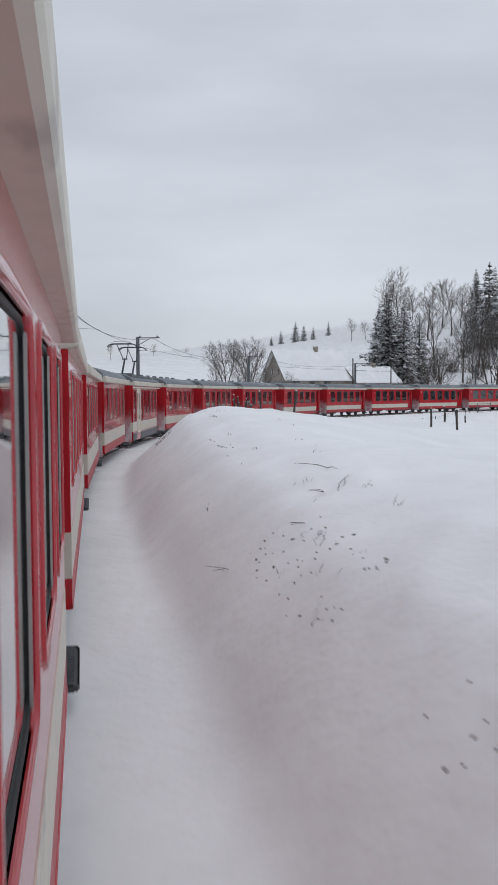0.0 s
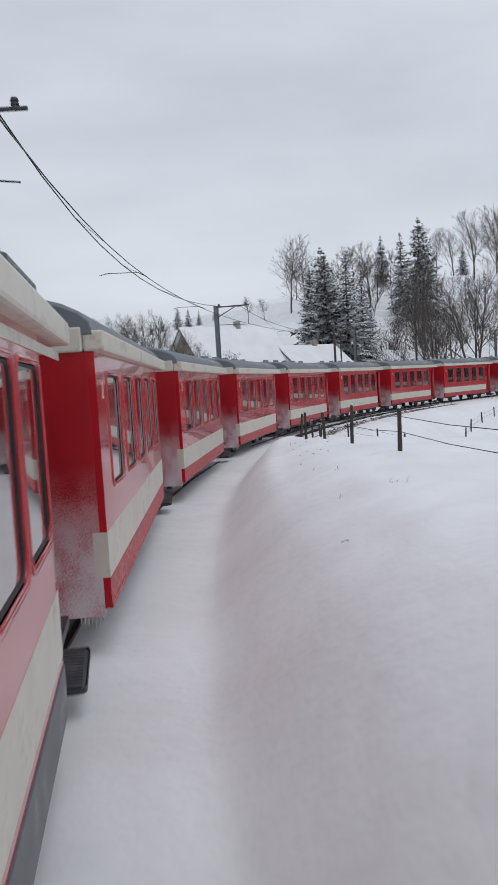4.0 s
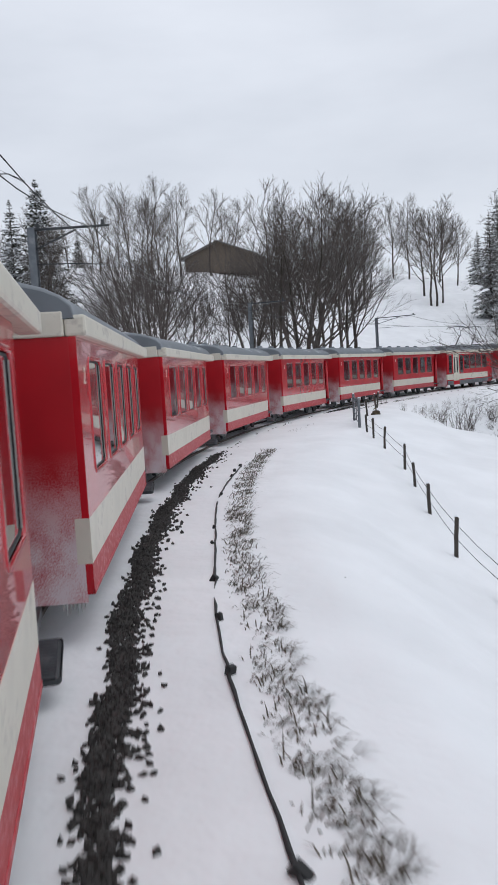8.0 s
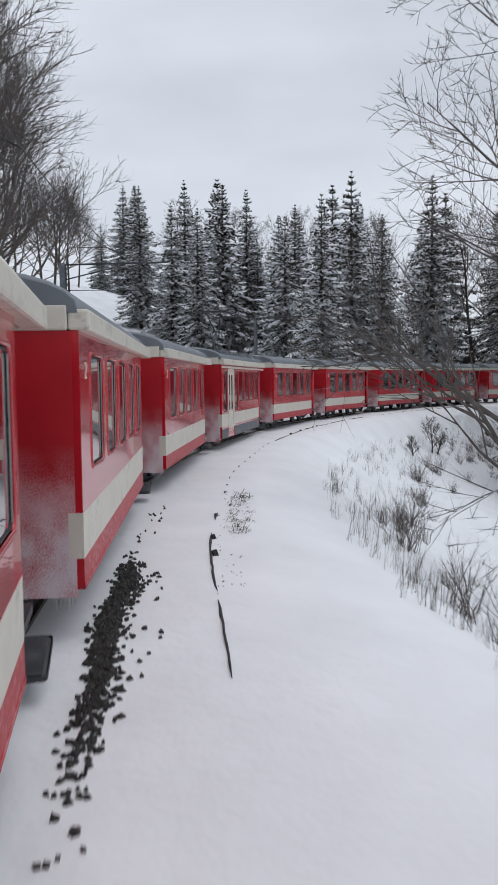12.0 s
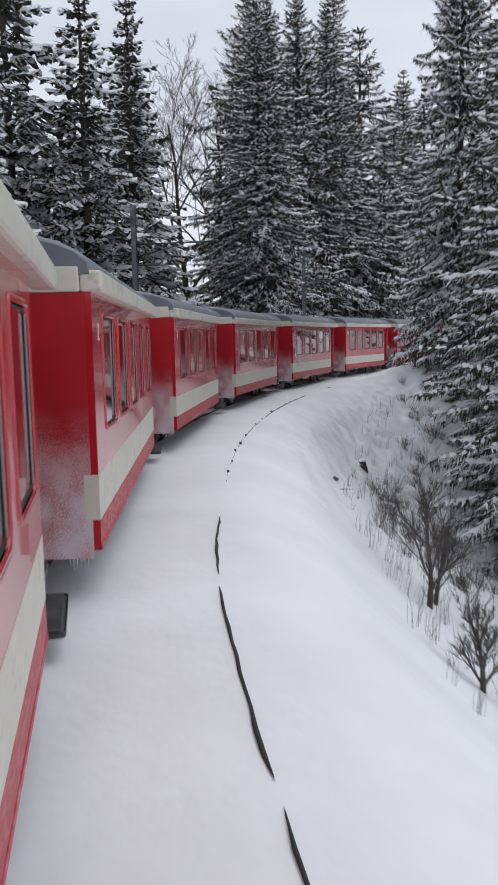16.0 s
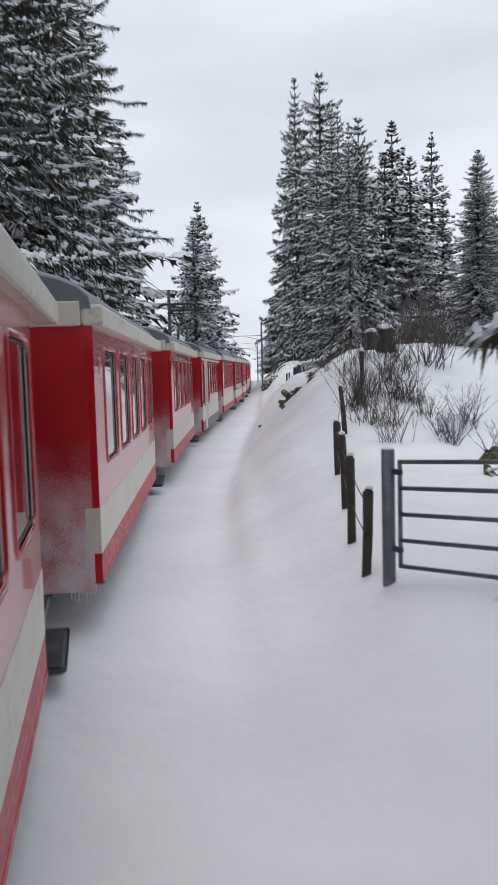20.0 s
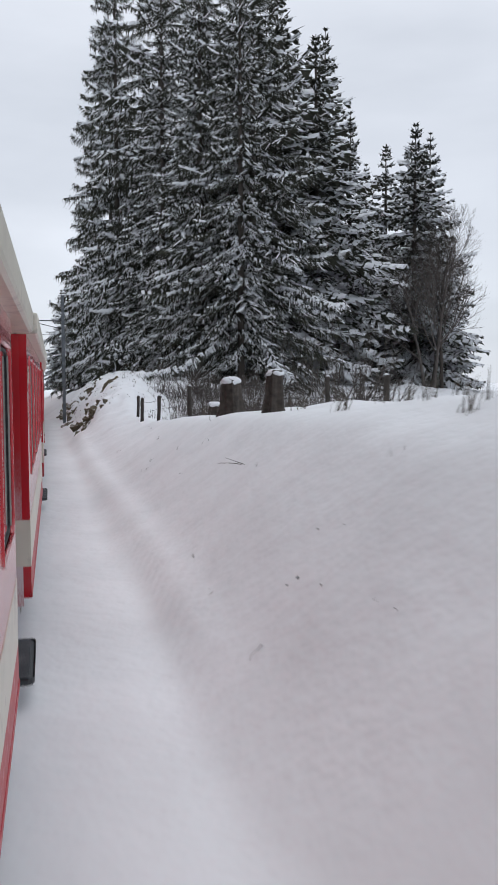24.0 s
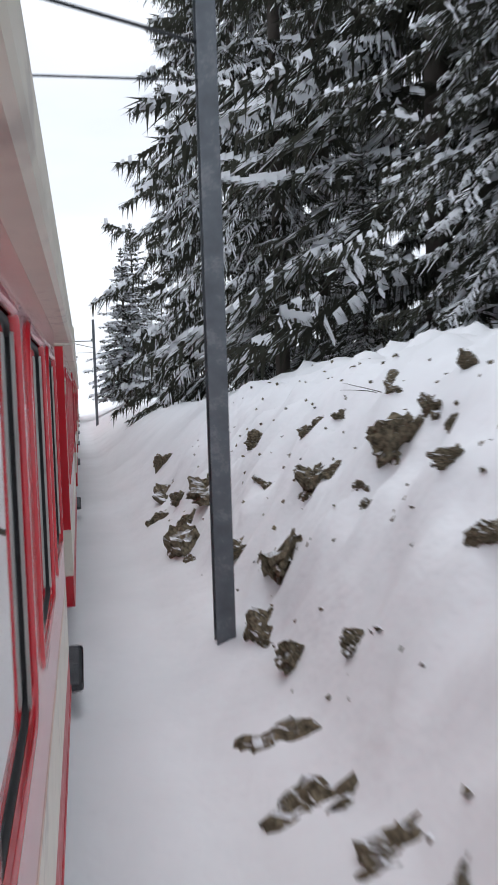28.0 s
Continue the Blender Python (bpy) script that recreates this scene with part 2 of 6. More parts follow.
RIGHT = [
    (-6, 0, 0, 0.5, 1.15, 1.4, 1.5, 1.4, 1.0, 0.6, 0, -1, -1), (0.8, 0, 0, 0.5, 1.15, 1.45, 1.55, 1.4, 0.9, 0.5, 0, -1, -1), (1.6, 0, 0.3, 0.85, 1.5, 1.8, 1.8, 1.6, 1.0, 0.5, 0, -1, -1), (2.4, 0, 0.5, 1.1, 1.85, 2.12, 2.05, 1.7, 1.1, 0.4, 0, -1, -1),
    (3.2, 0, 0.5, 1.0, 1.65, 1.85, 1.9, 1.6, 1.1, 0.3, -0.3, -1, -1),
    (4.5, 0, 0.5, 0.92, 1.35, 1.5, 1.5, 1.35, 0.9, 0.1, -1, -1.5, 0), (5.2, 0.02, 0.55, 0.95, 1.3, 1.42, 1.4, 1.15, 0.7, -0.2, -1.2, -1.8, 0), (5.85, 0.04, 0.6, 0.95, 1.2, 1.22, 1.1, 0.8, 0.3, -0.5, -1.5, -2, 0),
    (6.15, 0.05, 0.7, 1.0, 1.12, 1.0, 0.8, 0.4, 0, -0.7, -1.6, -2.3, 0), (6.4, 0.05, 0.78, 0.97, 0.88, 0.7, 0.5, 0.1, -0.2, -0.8, -1.6, -2.5, 0), (6.6, 0.06, 0.84, 0.82, 0.7, 0.5, 0.3, -0.1, -0.4, -1.0, -1.8, -2.8, 0),
    (6.8, 0.1, 0.7, 0.63, 0.52, 0.35, 0.15, -0.15, -0.5, -1.2, -2, -3, 0), (7.0, 0.12, 0.5, 0.46, 0.38, 0.2, 0, -0.3, -0.7, -1.4, -2, -3, 0), (7.2, 0.08, 0.3, 0.28, 0.22, 0.1, -0.1, -0.4, -0.8, -1.5, -2, -3, 0),
    (7.5, 0, 0, 0, -0.15, -0.55, -0.9, -1.3, -1.6, -1.9, -2.2, -3, 0), (7.8, 0, 0, 0, -0.2, -0.75, -1.2, -1.7, -2.0, -2.3, -2.6, -3, 0),
    (8.5, 0, 0, 0, -0.08, -0.6, -1.4, -2.2, -2.5, -2.7, -3, -3, 0), (9.1, 0, 0, 0, 0, -0.35, -1.2, -2.5, -2.6, -2.8, -3.2, -3.5, 0), (9.9, 0, 0, 0, 0, -0.2, -0.8, -2.0, -2.5, -3, -3.5, -4, 0),
    (10.8, 0, 0, 0, 0, 0, -0.2, -0.9, -1.6, -3, -5, -5, 0), (12, 0, 0, 0, 0.05, 0.1, 0, -1, -2.5, -5, -6, -6, 0),
    (13.5, 0, 0, 0, -0.1, -0.4, -1.2, -3, -5, -7, -8, -8, 0), (16, 0, 0, 0, -0.2, -0.9, -2.0, -4, -6.5, -8, -9, -9, 0),
    (18.6, 0, 0, -0.1, -0.6, -1.8, -2.9, -4.5, -6, -8, -9, -9, 0), (19.6, 0, 0, 0, -0.3, -0.8, -1.5, -2.5, -4, -6, -8, -8, 0),
    (20.3, 0, 0, 0.1, 0.45, 0.65, 0.6, 0.3, -0.5, -3, -5, -5, 0), (21, 0, 0, 0.25, 0.7, 1.0, 1.1, 1.0, 0.6, -1, -3, -3, 0),
    (21.5, 0, 0, 0.35, 0.95, 1.35, 1.45, 1.3, 0.8, -0.5, -1, -1, 0),
    (22, 0, 0.05, 0.24, 1.05, 2.05, 2.9, 2.6, 1.9, 0.8, 0, 0, 0), (23, 0, 0.05, 0.22, 1.0, 1.95, 2.8, 3.0, 2.7, 2, 1, 1, 2),
    (24.4, 0, 0.04, 0.28, 1.02, 1.85, 2.4, 2.3, 1.9, 1.2, 0.6, 0.6, 2), (25.2, 0, 0.03, 0.38, 1.15, 2.1, 2.3, 1.8, 1.2, 0.6, 0.4, 0.4, 2), (25.6, 0, 0.03, 0.36, 1.12, 2.0, 2.1, 1.4, 0.8, 0.4, 0.3, 0.3, 2), (25.85, 0, 0.02, 0.32, 1.0, 1.8, 1.85, 1.2, 0.6, 0.3, 0.3, 0.3, 2),
    (26.2, 0, 0.02, 0.27, 0.85, 1.52, 1.6, 0.9, 0.4, 0.2, 0.2, 0.2, 2), (26.7, 0, 0.02, 0.25, 0.72, 1.2, 0.98, 0.3, 0.1, 0, 0, 0, 2), (27.0, 0, 0.02, 0.38, 0.85, 1.25, 0.8, 0.3, 0.1, 0, 0, 0, 2),
    (27.3, 0, 0.04, 0.55, 1.25, 1.65, 1.0, 0.5, 0.3, 0.2, 0, 0, 2), (27.6, 0, 0.0, 0.4, 1.6, 2.5, 2.2, 1.1, 0.6, 0.4, 0, 0, 2), (28.0, 0, 0.0, 0.3, 1.5, 2.6, 2.9, 2.4, 1.6, 1, 1, 1, 3),
    (29, 0, 0.0, 0.24, 1.4, 2.6, 3.2, 3.3, 2.6, 2, 1, 1, 3), (29.6, 0, 0.0, 0.4, 1.4, 2.3, 2.6, 2.4, 2.0, 1.5, 1, 1, 3),
    (32, 0, 0.05, 0.5, 1.2, 1.7, 2.0, 1.9, 1.6, 1.5, 1, 1, 3), (36, 0, 0, 0.2, 0.6, 1, 1.5, 2, 2, 2, 2, 2, 3), (44, 0, 0, 0.2, 0.6, 1, 1.5, 2, 2, 2, 2, 2, 3),
]
FOOT_T = [-6, 1.0, 1.5, 2.0, 2.5, 3.2, 5.2, 6.2, 6.7, 7.2, 7.6, 20.5, 21.4, 22.0, 22.5, 23.4, 24.5, 25.2, 26.2, 27, 30]
FOOT = [0.95, 0.95, 0.75, 0.5, 0.38, 0.3, 0.34, 0.25, 0.2, 0.3, 0.9, 0.9, 1.0, 1.15, 1.3, 1.25, 1.12, 0.95, 0.78, 0.9, 0.9]
NEAR_D = [0.25, 0.5, 0.75, 1.0, 1.2]
D_ALL = np.array(LEFT_D[:-1] + [0.0] + NEAR_D + RIGHT_D[2:], float)
T_TAB = np.arange(-12, 50.01, 0.1)


def _table(rows, cut):
    rows = np.array(rows, float)
    cols = [np.interp(T_TAB, rows[:, 0], rows[:, 1 + k]) for k in range(rows.shape[1] - 1 - cut)]
    kernel = np.hanning(5)[1:-1]
    return [np.convolve(np.pad(c, 1, mode="edge"), kernel / kernel.sum(), mode="valid") for c in cols]


_right = _table(RIGHT, 0)
# the foot of a bank is a sharp turn: finer columns close to the line
_foot = np.interp(T_TAB, FOOT_T, FOOT)
_bank = np.clip((_right[2] - 0.1) / 0.1, 0, 1)
_cols = []
for _d in NEAR_D:
    _plain = np.where(_d < 0.9, _right[0] + (_right[1] - _right[0]) * _d / 0.9, _right[1] + (_right[2] - _right[1]) * (_d - 0.9) / 0.5)
    _brow = np.maximum(_right[1], _right[2])
    _face = _right[0] + (_brow - _right[0]) * np.clip((_d - _foot) / np.maximum(0.15, np.where(_right[1] > _right[2], 0.9, np.interp(T_TAB, [4.8, 5.6, 6.5, 6.7], [1.4, 1.15, 1.1, 1.1])) - _foot), 0, 1) ** 0.9
    _cols.append(_plain * (1 - _bank) + _face * _bank)
H_TAB = np.array(_table(LEFT, 1) + [_right[0]] + _cols + _right[2:]).T
# nearest step of the line, for places on both its sides
_keep = slice(0, None, 4)
NX, NY, NT = LINE_X[_keep], LINE_Y[_keep], T_FINE[_keep]


def along(x, y):
    """Seconds along the line and metres to its right, for arrays of places."""
    t, d = np.empty(len(x)), np.empty(len(x))
    for a in range(0, len(x), 20000):
        b = slice(a, a + 20000)
        j = ((x[b, None] - NX) ** 2 + (y[b, None] - NY) ** 2).argmin(1)
        h = np.interp(NT[j], T_FINE, HEADING)
        ox, oy = x[b] - NX[j], y[b] - NY[j]
        t[b] = NT[j] + (-ox * np.sin(h) + oy * np.cos(h)) / SPEED * (np.abs(ox) + np.abs(oy) < 60)
        h = np.interp(t[b], T_FINE, HEADING)
        d[b] = (x[b] - np.interp(t[b], T_FINE, LINE_X)) * np.cos(h) + (y[b] - np.interp(t[b], T_FINE, LINE_Y)) * np.sin(h)
        far = np.hypot(ox, oy)
        d[b] = np.where(far > 40, np.sign(d[b]) * far, d[b])
    return t, d


def _profile(t, d):
    ti = np.clip((t - T_TAB[0]) / 0.1, 0, len(T_TAB) - 1.001)
    i, f = ti.astype(int), ti - ti.astype(int)
    k = np.clip(np.searchsorted(D_ALL, d) - 1, 0, len(D_ALL) - 2)
    g = np.clip((d - D_ALL[k]) / (D_ALL[k + 1] - D_ALL[k]), 0, 1)
    row = lambda r: H_TAB[r, k] * (1 - g) + H_TAB[r, k + 1] * g
    return row(i) * (1 - f) + row(i + 1) * f


def ground_z(x, y):
    x, y = np.atleast_1d(np.asarray(x, float)), np.atleast_1d(np.asarray(y, float))
    t, d = along(x, y)
    soft = 0.04 + 0.06 * np.abs(d)
    z = 0.5 * _profile(t, d) + 0.25 * _profile(t, d - soft) + 0.25 * _profile(t, d + soft)
    near = np.clip((np.abs(d) - 1.2) / 6.0, 0, 1)
    lumps = (np.sin(x * 0.9 + 1.3 * np.sin(y * 0.7)) * np.sin(y * 1.1 + 0.9 * np.sin(x * 0.6))) * 0.10 + np.sin(x * 0.21 + y * 0.13) * np.sin(y * 0.27 - x * 0.11) * 0.35
    fine = np.sin(x * 2.9 + 2 * np.sin(y * 2.1)) * np.sin(y * 3.3 + 1.7 * np.sin(x * 2.3)) * 0.03
    rough = np.clip((d - 1.0) / 1.5, 0, 1) * np.where(t < 6.8, 1.0, np.where(t > 26.8, 2.2, 0.4))
    wild = np.clip(np.minimum((t - 27.2) / 0.4, (30 - t) / 0.4), 0, 1) * np.clip((d - 1.2) / 0.5, 0, 1) * 1.7 + 1.3 * np.clip(np.minimum((t - 17.4) / 0.5, (20.3 - t) / 0.3), 0, 1) * np.clip((d - 1.6) / 0.8, 0, 1) * np.clip((9 - d) / 2, 0, 1)
    z = z + wild * (0.08 * np.sin(x * 5.1 + 1.7 * np.sin(y * 3.3)) * np.sin(y * 4.7 + 1.3 * np.sin(x * 3.9)) + 0.06 * np.abs(np.sin(x * 2.3 + y * 1.7 + 2.1 * np.sin(y * 1.3)))
                + 0.03 * np.sin(x * 11.3 + 2.2 * np.sin(y * 7.1)) * np.sin(y * 10.1 + 1.9 * np.sin(x * 8.3)))
    return z + lumps * near + fine * (0.15 + rough) + np.interp(t, T_FINE, LINE_Z)


def gz(x, y):
    return float(ground_z([x], [y])[0])


def on_ground(t, d, lift=0.0):
    p = spot(t, d)
    p.z = gz(p.x, p.y) + lift
    return p


def _steps(lo, hi, fine, far):
    mid = np.arange(lo, hi + 0.01, fine)
    grow, out, step = [], 0.0, fine
    while out < far:
        step *= 1.18
        out += min(step, 60)
        grow.append(out)
    grow = np.array(grow)
    return np.concatenate((lo - grow[::-1], mid, hi + grow))


gx, gy = _steps(-225, 5, 0.42, 2500), _steps(-85, 95, 0.42, 2500)
XX, YY = np.meshgrid(gx, gy)
ZZ = ground_z(XX.ravel(), YY.ravel())
rows_n, cols_n = XX.shape
idx = np.arange(rows_n * cols_n).reshape(rows_n, cols_n)
quads = np.stack([idx[:-1, :-1], idx[:-1, 1:], idx[1:, 1:], idx[1:, :-1]], -1).reshape(-1, 4)
VERTS = np.stack([XX.ravel(), YY.ravel(), ZZ], 1)
# close to the line each square is split in 3 x 3, stitched to its neighbours
_t, _d = along((XX[:-1, :-1] + 0.21).ravel(), (YY[:-1, :-1] + 0.21).ravel())
FINE = ((_d > -1.2) & (_d < 5.5) & (_t > -0.6) & (_t < 29.6)).reshape(rows_n - 1, cols_n - 1)
fi, fj = np.nonzero(FINE)
steps = np.arange(4)
LI = np.repeat((3 * fi)[:, None, None] + steps[None, :, None], 4, 2)
LJ = np.repeat((3 * fj)[:, None, None] + steps[None, None, :], 4, 1)
span = 3 * cols_n + 3
keys, back = np.unique((LI * span + LJ).ravel(), return_inverse=True)
ki, kj = keys // span, keys % span
lift = lambda axis, k: axis[k // 3] + (axis[np.minimum(k // 3 + 1, len(axis) - 1)] - axis[k // 3]) * (k % 3) / 3
fx, fy = lift(gx, kj), lift(gy, ki)
fz = ground_z(fx, fy)
wide = np.pad(FINE, 1)
ci, cj = ki // 3, kj // 3
rim_v = (kj % 3 == 0) & (ki % 3 != 0) & ~(wide[ci + 1, cj] & wide[ci + 1, cj + 1])
rim_h = (ki % 3 == 0) & (kj % 3 != 0) & ~(wide[ci, cj + 1] & wide[ci + 1, cj + 1])
c2, j2 = np.minimum(ci + 1, rows_n - 1), np.minimum(cj + 1, cols_n - 1)
ZG = ZZ.reshape(rows_n, cols_n)
fz = np.where(rim_v, ZG[ci, cj] + (ZG[c2, cj] - ZG[ci, cj]) * (ki % 3) / 3, fz)
fz = np.where(rim_h, ZG[ci, cj] + (ZG[ci, j2] - ZG[ci, cj]) * (kj % 3) / 3, fz)
corner = (ki % 3 == 0) & (kj % 3 == 0)
number = np.where(corner, idx[ci, cj], 0)
number[~corner] = len(VERTS) + np.arange((~corner).sum())
VERTS = np.concatenate([VERTS, np.stack([fx, fy, fz], 1)[~corner]])
cell = number[back].reshape(-1, 4, 4)
small = np.stack([cell[:, :-1, :-1], cell[:, :-1, 1:], cell[:, 1:, 1:], cell[:, 1:, :-1]], -1).reshape(-1, 4)
quads = np.concatenate([quads[~FINE.ravel()], small])
g_me = bpy.data.meshes.new("ground")
g_me.vertices.add(len(VERTS))
g_me.vertices.foreach_set("co", VERTS.ravel())
g_me.loops.add(len(quads) * 4)
g_me.loops.foreach_set("vertex_index", quads.ravel())
g_me.polygons.add(len(quads))
g_me.polygons.foreach_set("loop_start", np.arange(0, len(quads) * 4, 4))
g_me.polygons.foreach_set("use_smooth", [True] * len(quads))
g_me.update(calc_edges=True)
g_me.materials.append(M_SNOW)
ground = tagged(new("ground", g_me), "deep fresh snow over fields, banks and slopes", "ground", kind="structure")


# ---- the railway ----
def ribbon(name, t0, t1, d0, d1, z, mat, step=0.1):
    n = int((t1 - t0) / step) + 1
    vs = [spot(t0 + i * step, d, z) for i in range(n) for d in (d0, d1)]
    return mesh_from(name, vs, [(2 * i, 2 * i + 1, 2 * i + 3, 2 * i + 2) for i in range(n - 1)], mat, True)


TRACK_D = -1.75
track = tagged(new("railway_track"), "narrow gauge railway track almost buried in snow", "track", kind="structure")
for off in (-0.5, 0.5):
    bm = bmesh.new()
    pts = [spot(-4 + 0.1 * i, TRACK_D + off) for i in range(490)]
    last = None
    for p, t in zip(pts, [-4 + 0.1 * i for i in range(490)]):
        h = heading(t)
        side = Vector((math.cos(h), math.sin(h), 0))
        ring = [bm.verts.new(p + side * a + Vector((0, 0, b))) for a, b in ((-0.035, -0.05), (-0.035, 0.05), (0.035, 0.05), (0.035, -0.05))]
        if last:
            for k in range(4):
                bm.faces.new((last[k], last[(k + 1) % 4], ring[(k + 1) % 4], ring[k]))
        last = ring
    part("rail", bm, M_RAIL, track)

CAR, HALF_W = 9.4, 1.33
Z0, STRIPE0, STRIPE1, WIN0, WIN1, EAVE = 0.5, 0.8, 1.24, 1.62, 2.76, 2.97


def glass_pane(bm, x0, x1, z0, z1, y):
    box(bm, x0, x1, y - 0.008, y + 0.008, z0, z1)


def side_with_openings(bm, holes, y0, y1, z0, z1, x0, x1):
    """One welded wall with openings that go through it."""
    xs = sorted({x0, x1, *(h[0] for h in holes), *(h[1] for h in holes)})
    zs = sorted({z0, z1, *(h[2] for h in holes), *(h[3] for h in holes)})
    nx, nz = len(xs) - 1, len(zs) - 1

    def solid(i, k):
        if not (0 <= i < nx and 0 <= k < nz):
            return False
        cx, cz = (xs[i] + xs[i + 1]) / 2, (zs[k] + zs[k + 1]) / 2
        return not any(a < cx < b and c < cz < d for a, b, c, d in holes)

    verts = {}

    def v(i, k, y):
        if (i, k, y) not in verts:
            verts[i, k, y] = bm.verts.new((xs[i], y, zs[k]))
        return verts[i, k, y]

    for i in range(nx):
        for k in range(nz):
            if not solid(i, k):
                continue
            bm.faces.new((v(i, k, y0), v(i + 1, k, y0), v(i + 1, k + 1, y0), v(i, k + 1, y0)))
            bm.faces.new((v(i, k, y1), v(i, k + 1, y1), v(i + 1, k + 1, y1), v(i + 1, k, y1)))
            if not solid(i - 1, k):
                bm.faces.new((v(i, k, y0), v(i, k + 1, y0), v(i, k + 1, y1), v(i, k, y1)))
            if not solid(i + 1, k):
                bm.faces.new((v(i + 1, k, y0), v(i + 1, k, y1), v(i + 1, k + 1, y1), v(i + 1, k + 1, y0)))
            if not solid(i, k - 1):
                bm.faces.new((v(i, k, y0), v(i, k, y1), v(i + 1, k, y1), v(i + 1, k, y0)))
            if not solid(i, k + 1):
                bm.faces.new((v(i, k + 1, y0), v(i + 1, k + 1, y0), v(i + 1, k + 1, y1), v(i, k + 1, y1)))


def ring_frame(bm, x0, x1, z0, z1, y0, y1, w, round_to=0.09):
    """A frame with rounded corners, one closed ring."""
    def loop(g):
        r, pts = round_to + g, []
        for cx, cz, a0 in ((x1 - round_to, z1 - round_to, 0), (x0 + round_to, z1 - round_to, 90), (x0 + round_to, z0 + round_to, 180), (x1 - round_to, z0 + round_to, 270)):
            for k in range(4):
                a = radians(a0 + 30 * k)
                pts.append((cx + r * math.cos(a), cz + r * math.sin(a)))
        return pts
    rings = [[bm.verts.new((x, y, z)) for x, z in loop(g)] for g, y in ((0.0, y1), (0.0, y0 + 0.3 * (y1 - y0)), (w * 0.2, y0), (w * 0.8, y0), (w, y0 + 0.3 * (y1 - y0)), (w, y1))]
    n = len(rings[0])
    for a, b in zip(rings, rings[1:] + rings[:1]):
        for k in range(n):
            bm.faces.new((a[k], b[k], b[(k + 1) % n], a[(k + 1) % n])).smooth = True


def roof_shell(bm, x0, x1, rise, z, w):
    n = 14
    prof = [(w * math.cos(math.pi * k / n), z + rise * math.sin(math.pi * k / n) ** 0.8) for k in range(n + 1)]
    ends = []
    for x in (x0, x0 + 0.12, x1 - 0.12, x1):
        f = 1.0 if x in (x0 + 0.12, x1 - 0.12) else 0.86
        ends.append([bm.verts.new((x, y, z + (zz - z) * f)) for y, zz in prof])
    for a, b in zip(ends, ends[1:]):
        for k in range(n):
            bm.faces.new((a[k], b[k], b[k + 1], a[k + 1])).smooth = True
    bm.faces.new(ends[0])
    bm.faces.new(ends[-1][::-1])


def bogie(parent, x):
    bm = bmesh.new()
    for y in (-0.85, 0.85):
        box(bm, x - 1.1, x + 1.1, y - 0.06, y + 0.06, 0.36, 0.5, 0.02)
    box(bm, x - 0.2, x + 0.2, -0.85, 0.85, 0.36, 0.48)
    b = part("bogie", bm, M_DARK, parent, "dark steel bogie frame")
    for dx in (-0.8, 0.8):
        for y in (-0.5, 0.5):
            bm = bmesh.new()
            bmesh.ops.create_cone(bm, cap_ends=True, segments=20, radius1=0.34, radius2=0.34, depth=0.1, matrix=pose(x + dx, y, 0.39, 90))
            part("wheel", bm, M_DARK, b)


def pantograph(parent, x, up=True):
    z = EAVE + 0.62
    base = bmesh.new()
    box(base, x - 0.45, x + 0.45, -0.5, 0.5, z, z + 0.06)
    for dx in (-0.4, 0.4):
        for y in (-0.42, 0.42):
            bmesh.ops.create_cone(base, cap_ends=True, segments=8, radius1=0.07, radius2=0.05, depth=0.16, matrix=pose(x + dx, y, z - 0.06))
    pan = part("pantograph", base, M_DARK, parent, "black raised half-scissor pantograph")
    bm = bmesh.new()
    tube(bm, [(x - 0.3, 0, z + 0.06), (x + 0.55, 0, z + 0.85)], 0.05, 8)
    part("lower_arm", bm, M_DARK, pan)
    bm = bmesh.new()
    for y in (-0.3, 0.3):
        tube(bm, [(x + 0.55, y * 0.3, z + 0.85), (x - 0.1, y, z + 1.58)], 0.022, 6)
    tube(bm, [(x + 0.5, -0.14, z + 0.83), (x + 0.5, 0.14, z + 0.83)], 0.03, 6)
    part("upper_arm", bm, M_DARK, pan)
    bm = bmesh.new()
    for dx in (-0.2, 0.2):
        tube(bm, [(x - 0.1 + dx, -0.78, z + 1.43), (x - 0.1 + dx, -0.66, z + 1.55), (x - 0.1 + dx, -0.5, z + 1.6), (x - 0.1 + dx, 0.5, z + 1.6), (x - 0.1 + dx, 0.66, z + 1.55), (x - 0.1 + dx, 0.78, z + 1.43)], 0.025, 6)
    for y in (-0.35, 0.35):
        tube(bm, [(x - 0.3, y, z + 1.58), (x + 0.1, y, z + 1.58)], 0.015, 6)
    part("collector_head", bm, M_DARK, pan)


def text_mesh(word, size, depth=0.004):
    cu = bpy.data.curves.new("word", "FONT")
    cu.body, cu.size, cu.extrude, cu.align_x = word, size, depth, "CENTER"
    ob = new("word", cu)
    me = bpy.data.meshes.new_from_object(ob)
    bpy.data.objects.remove(ob)
    return me


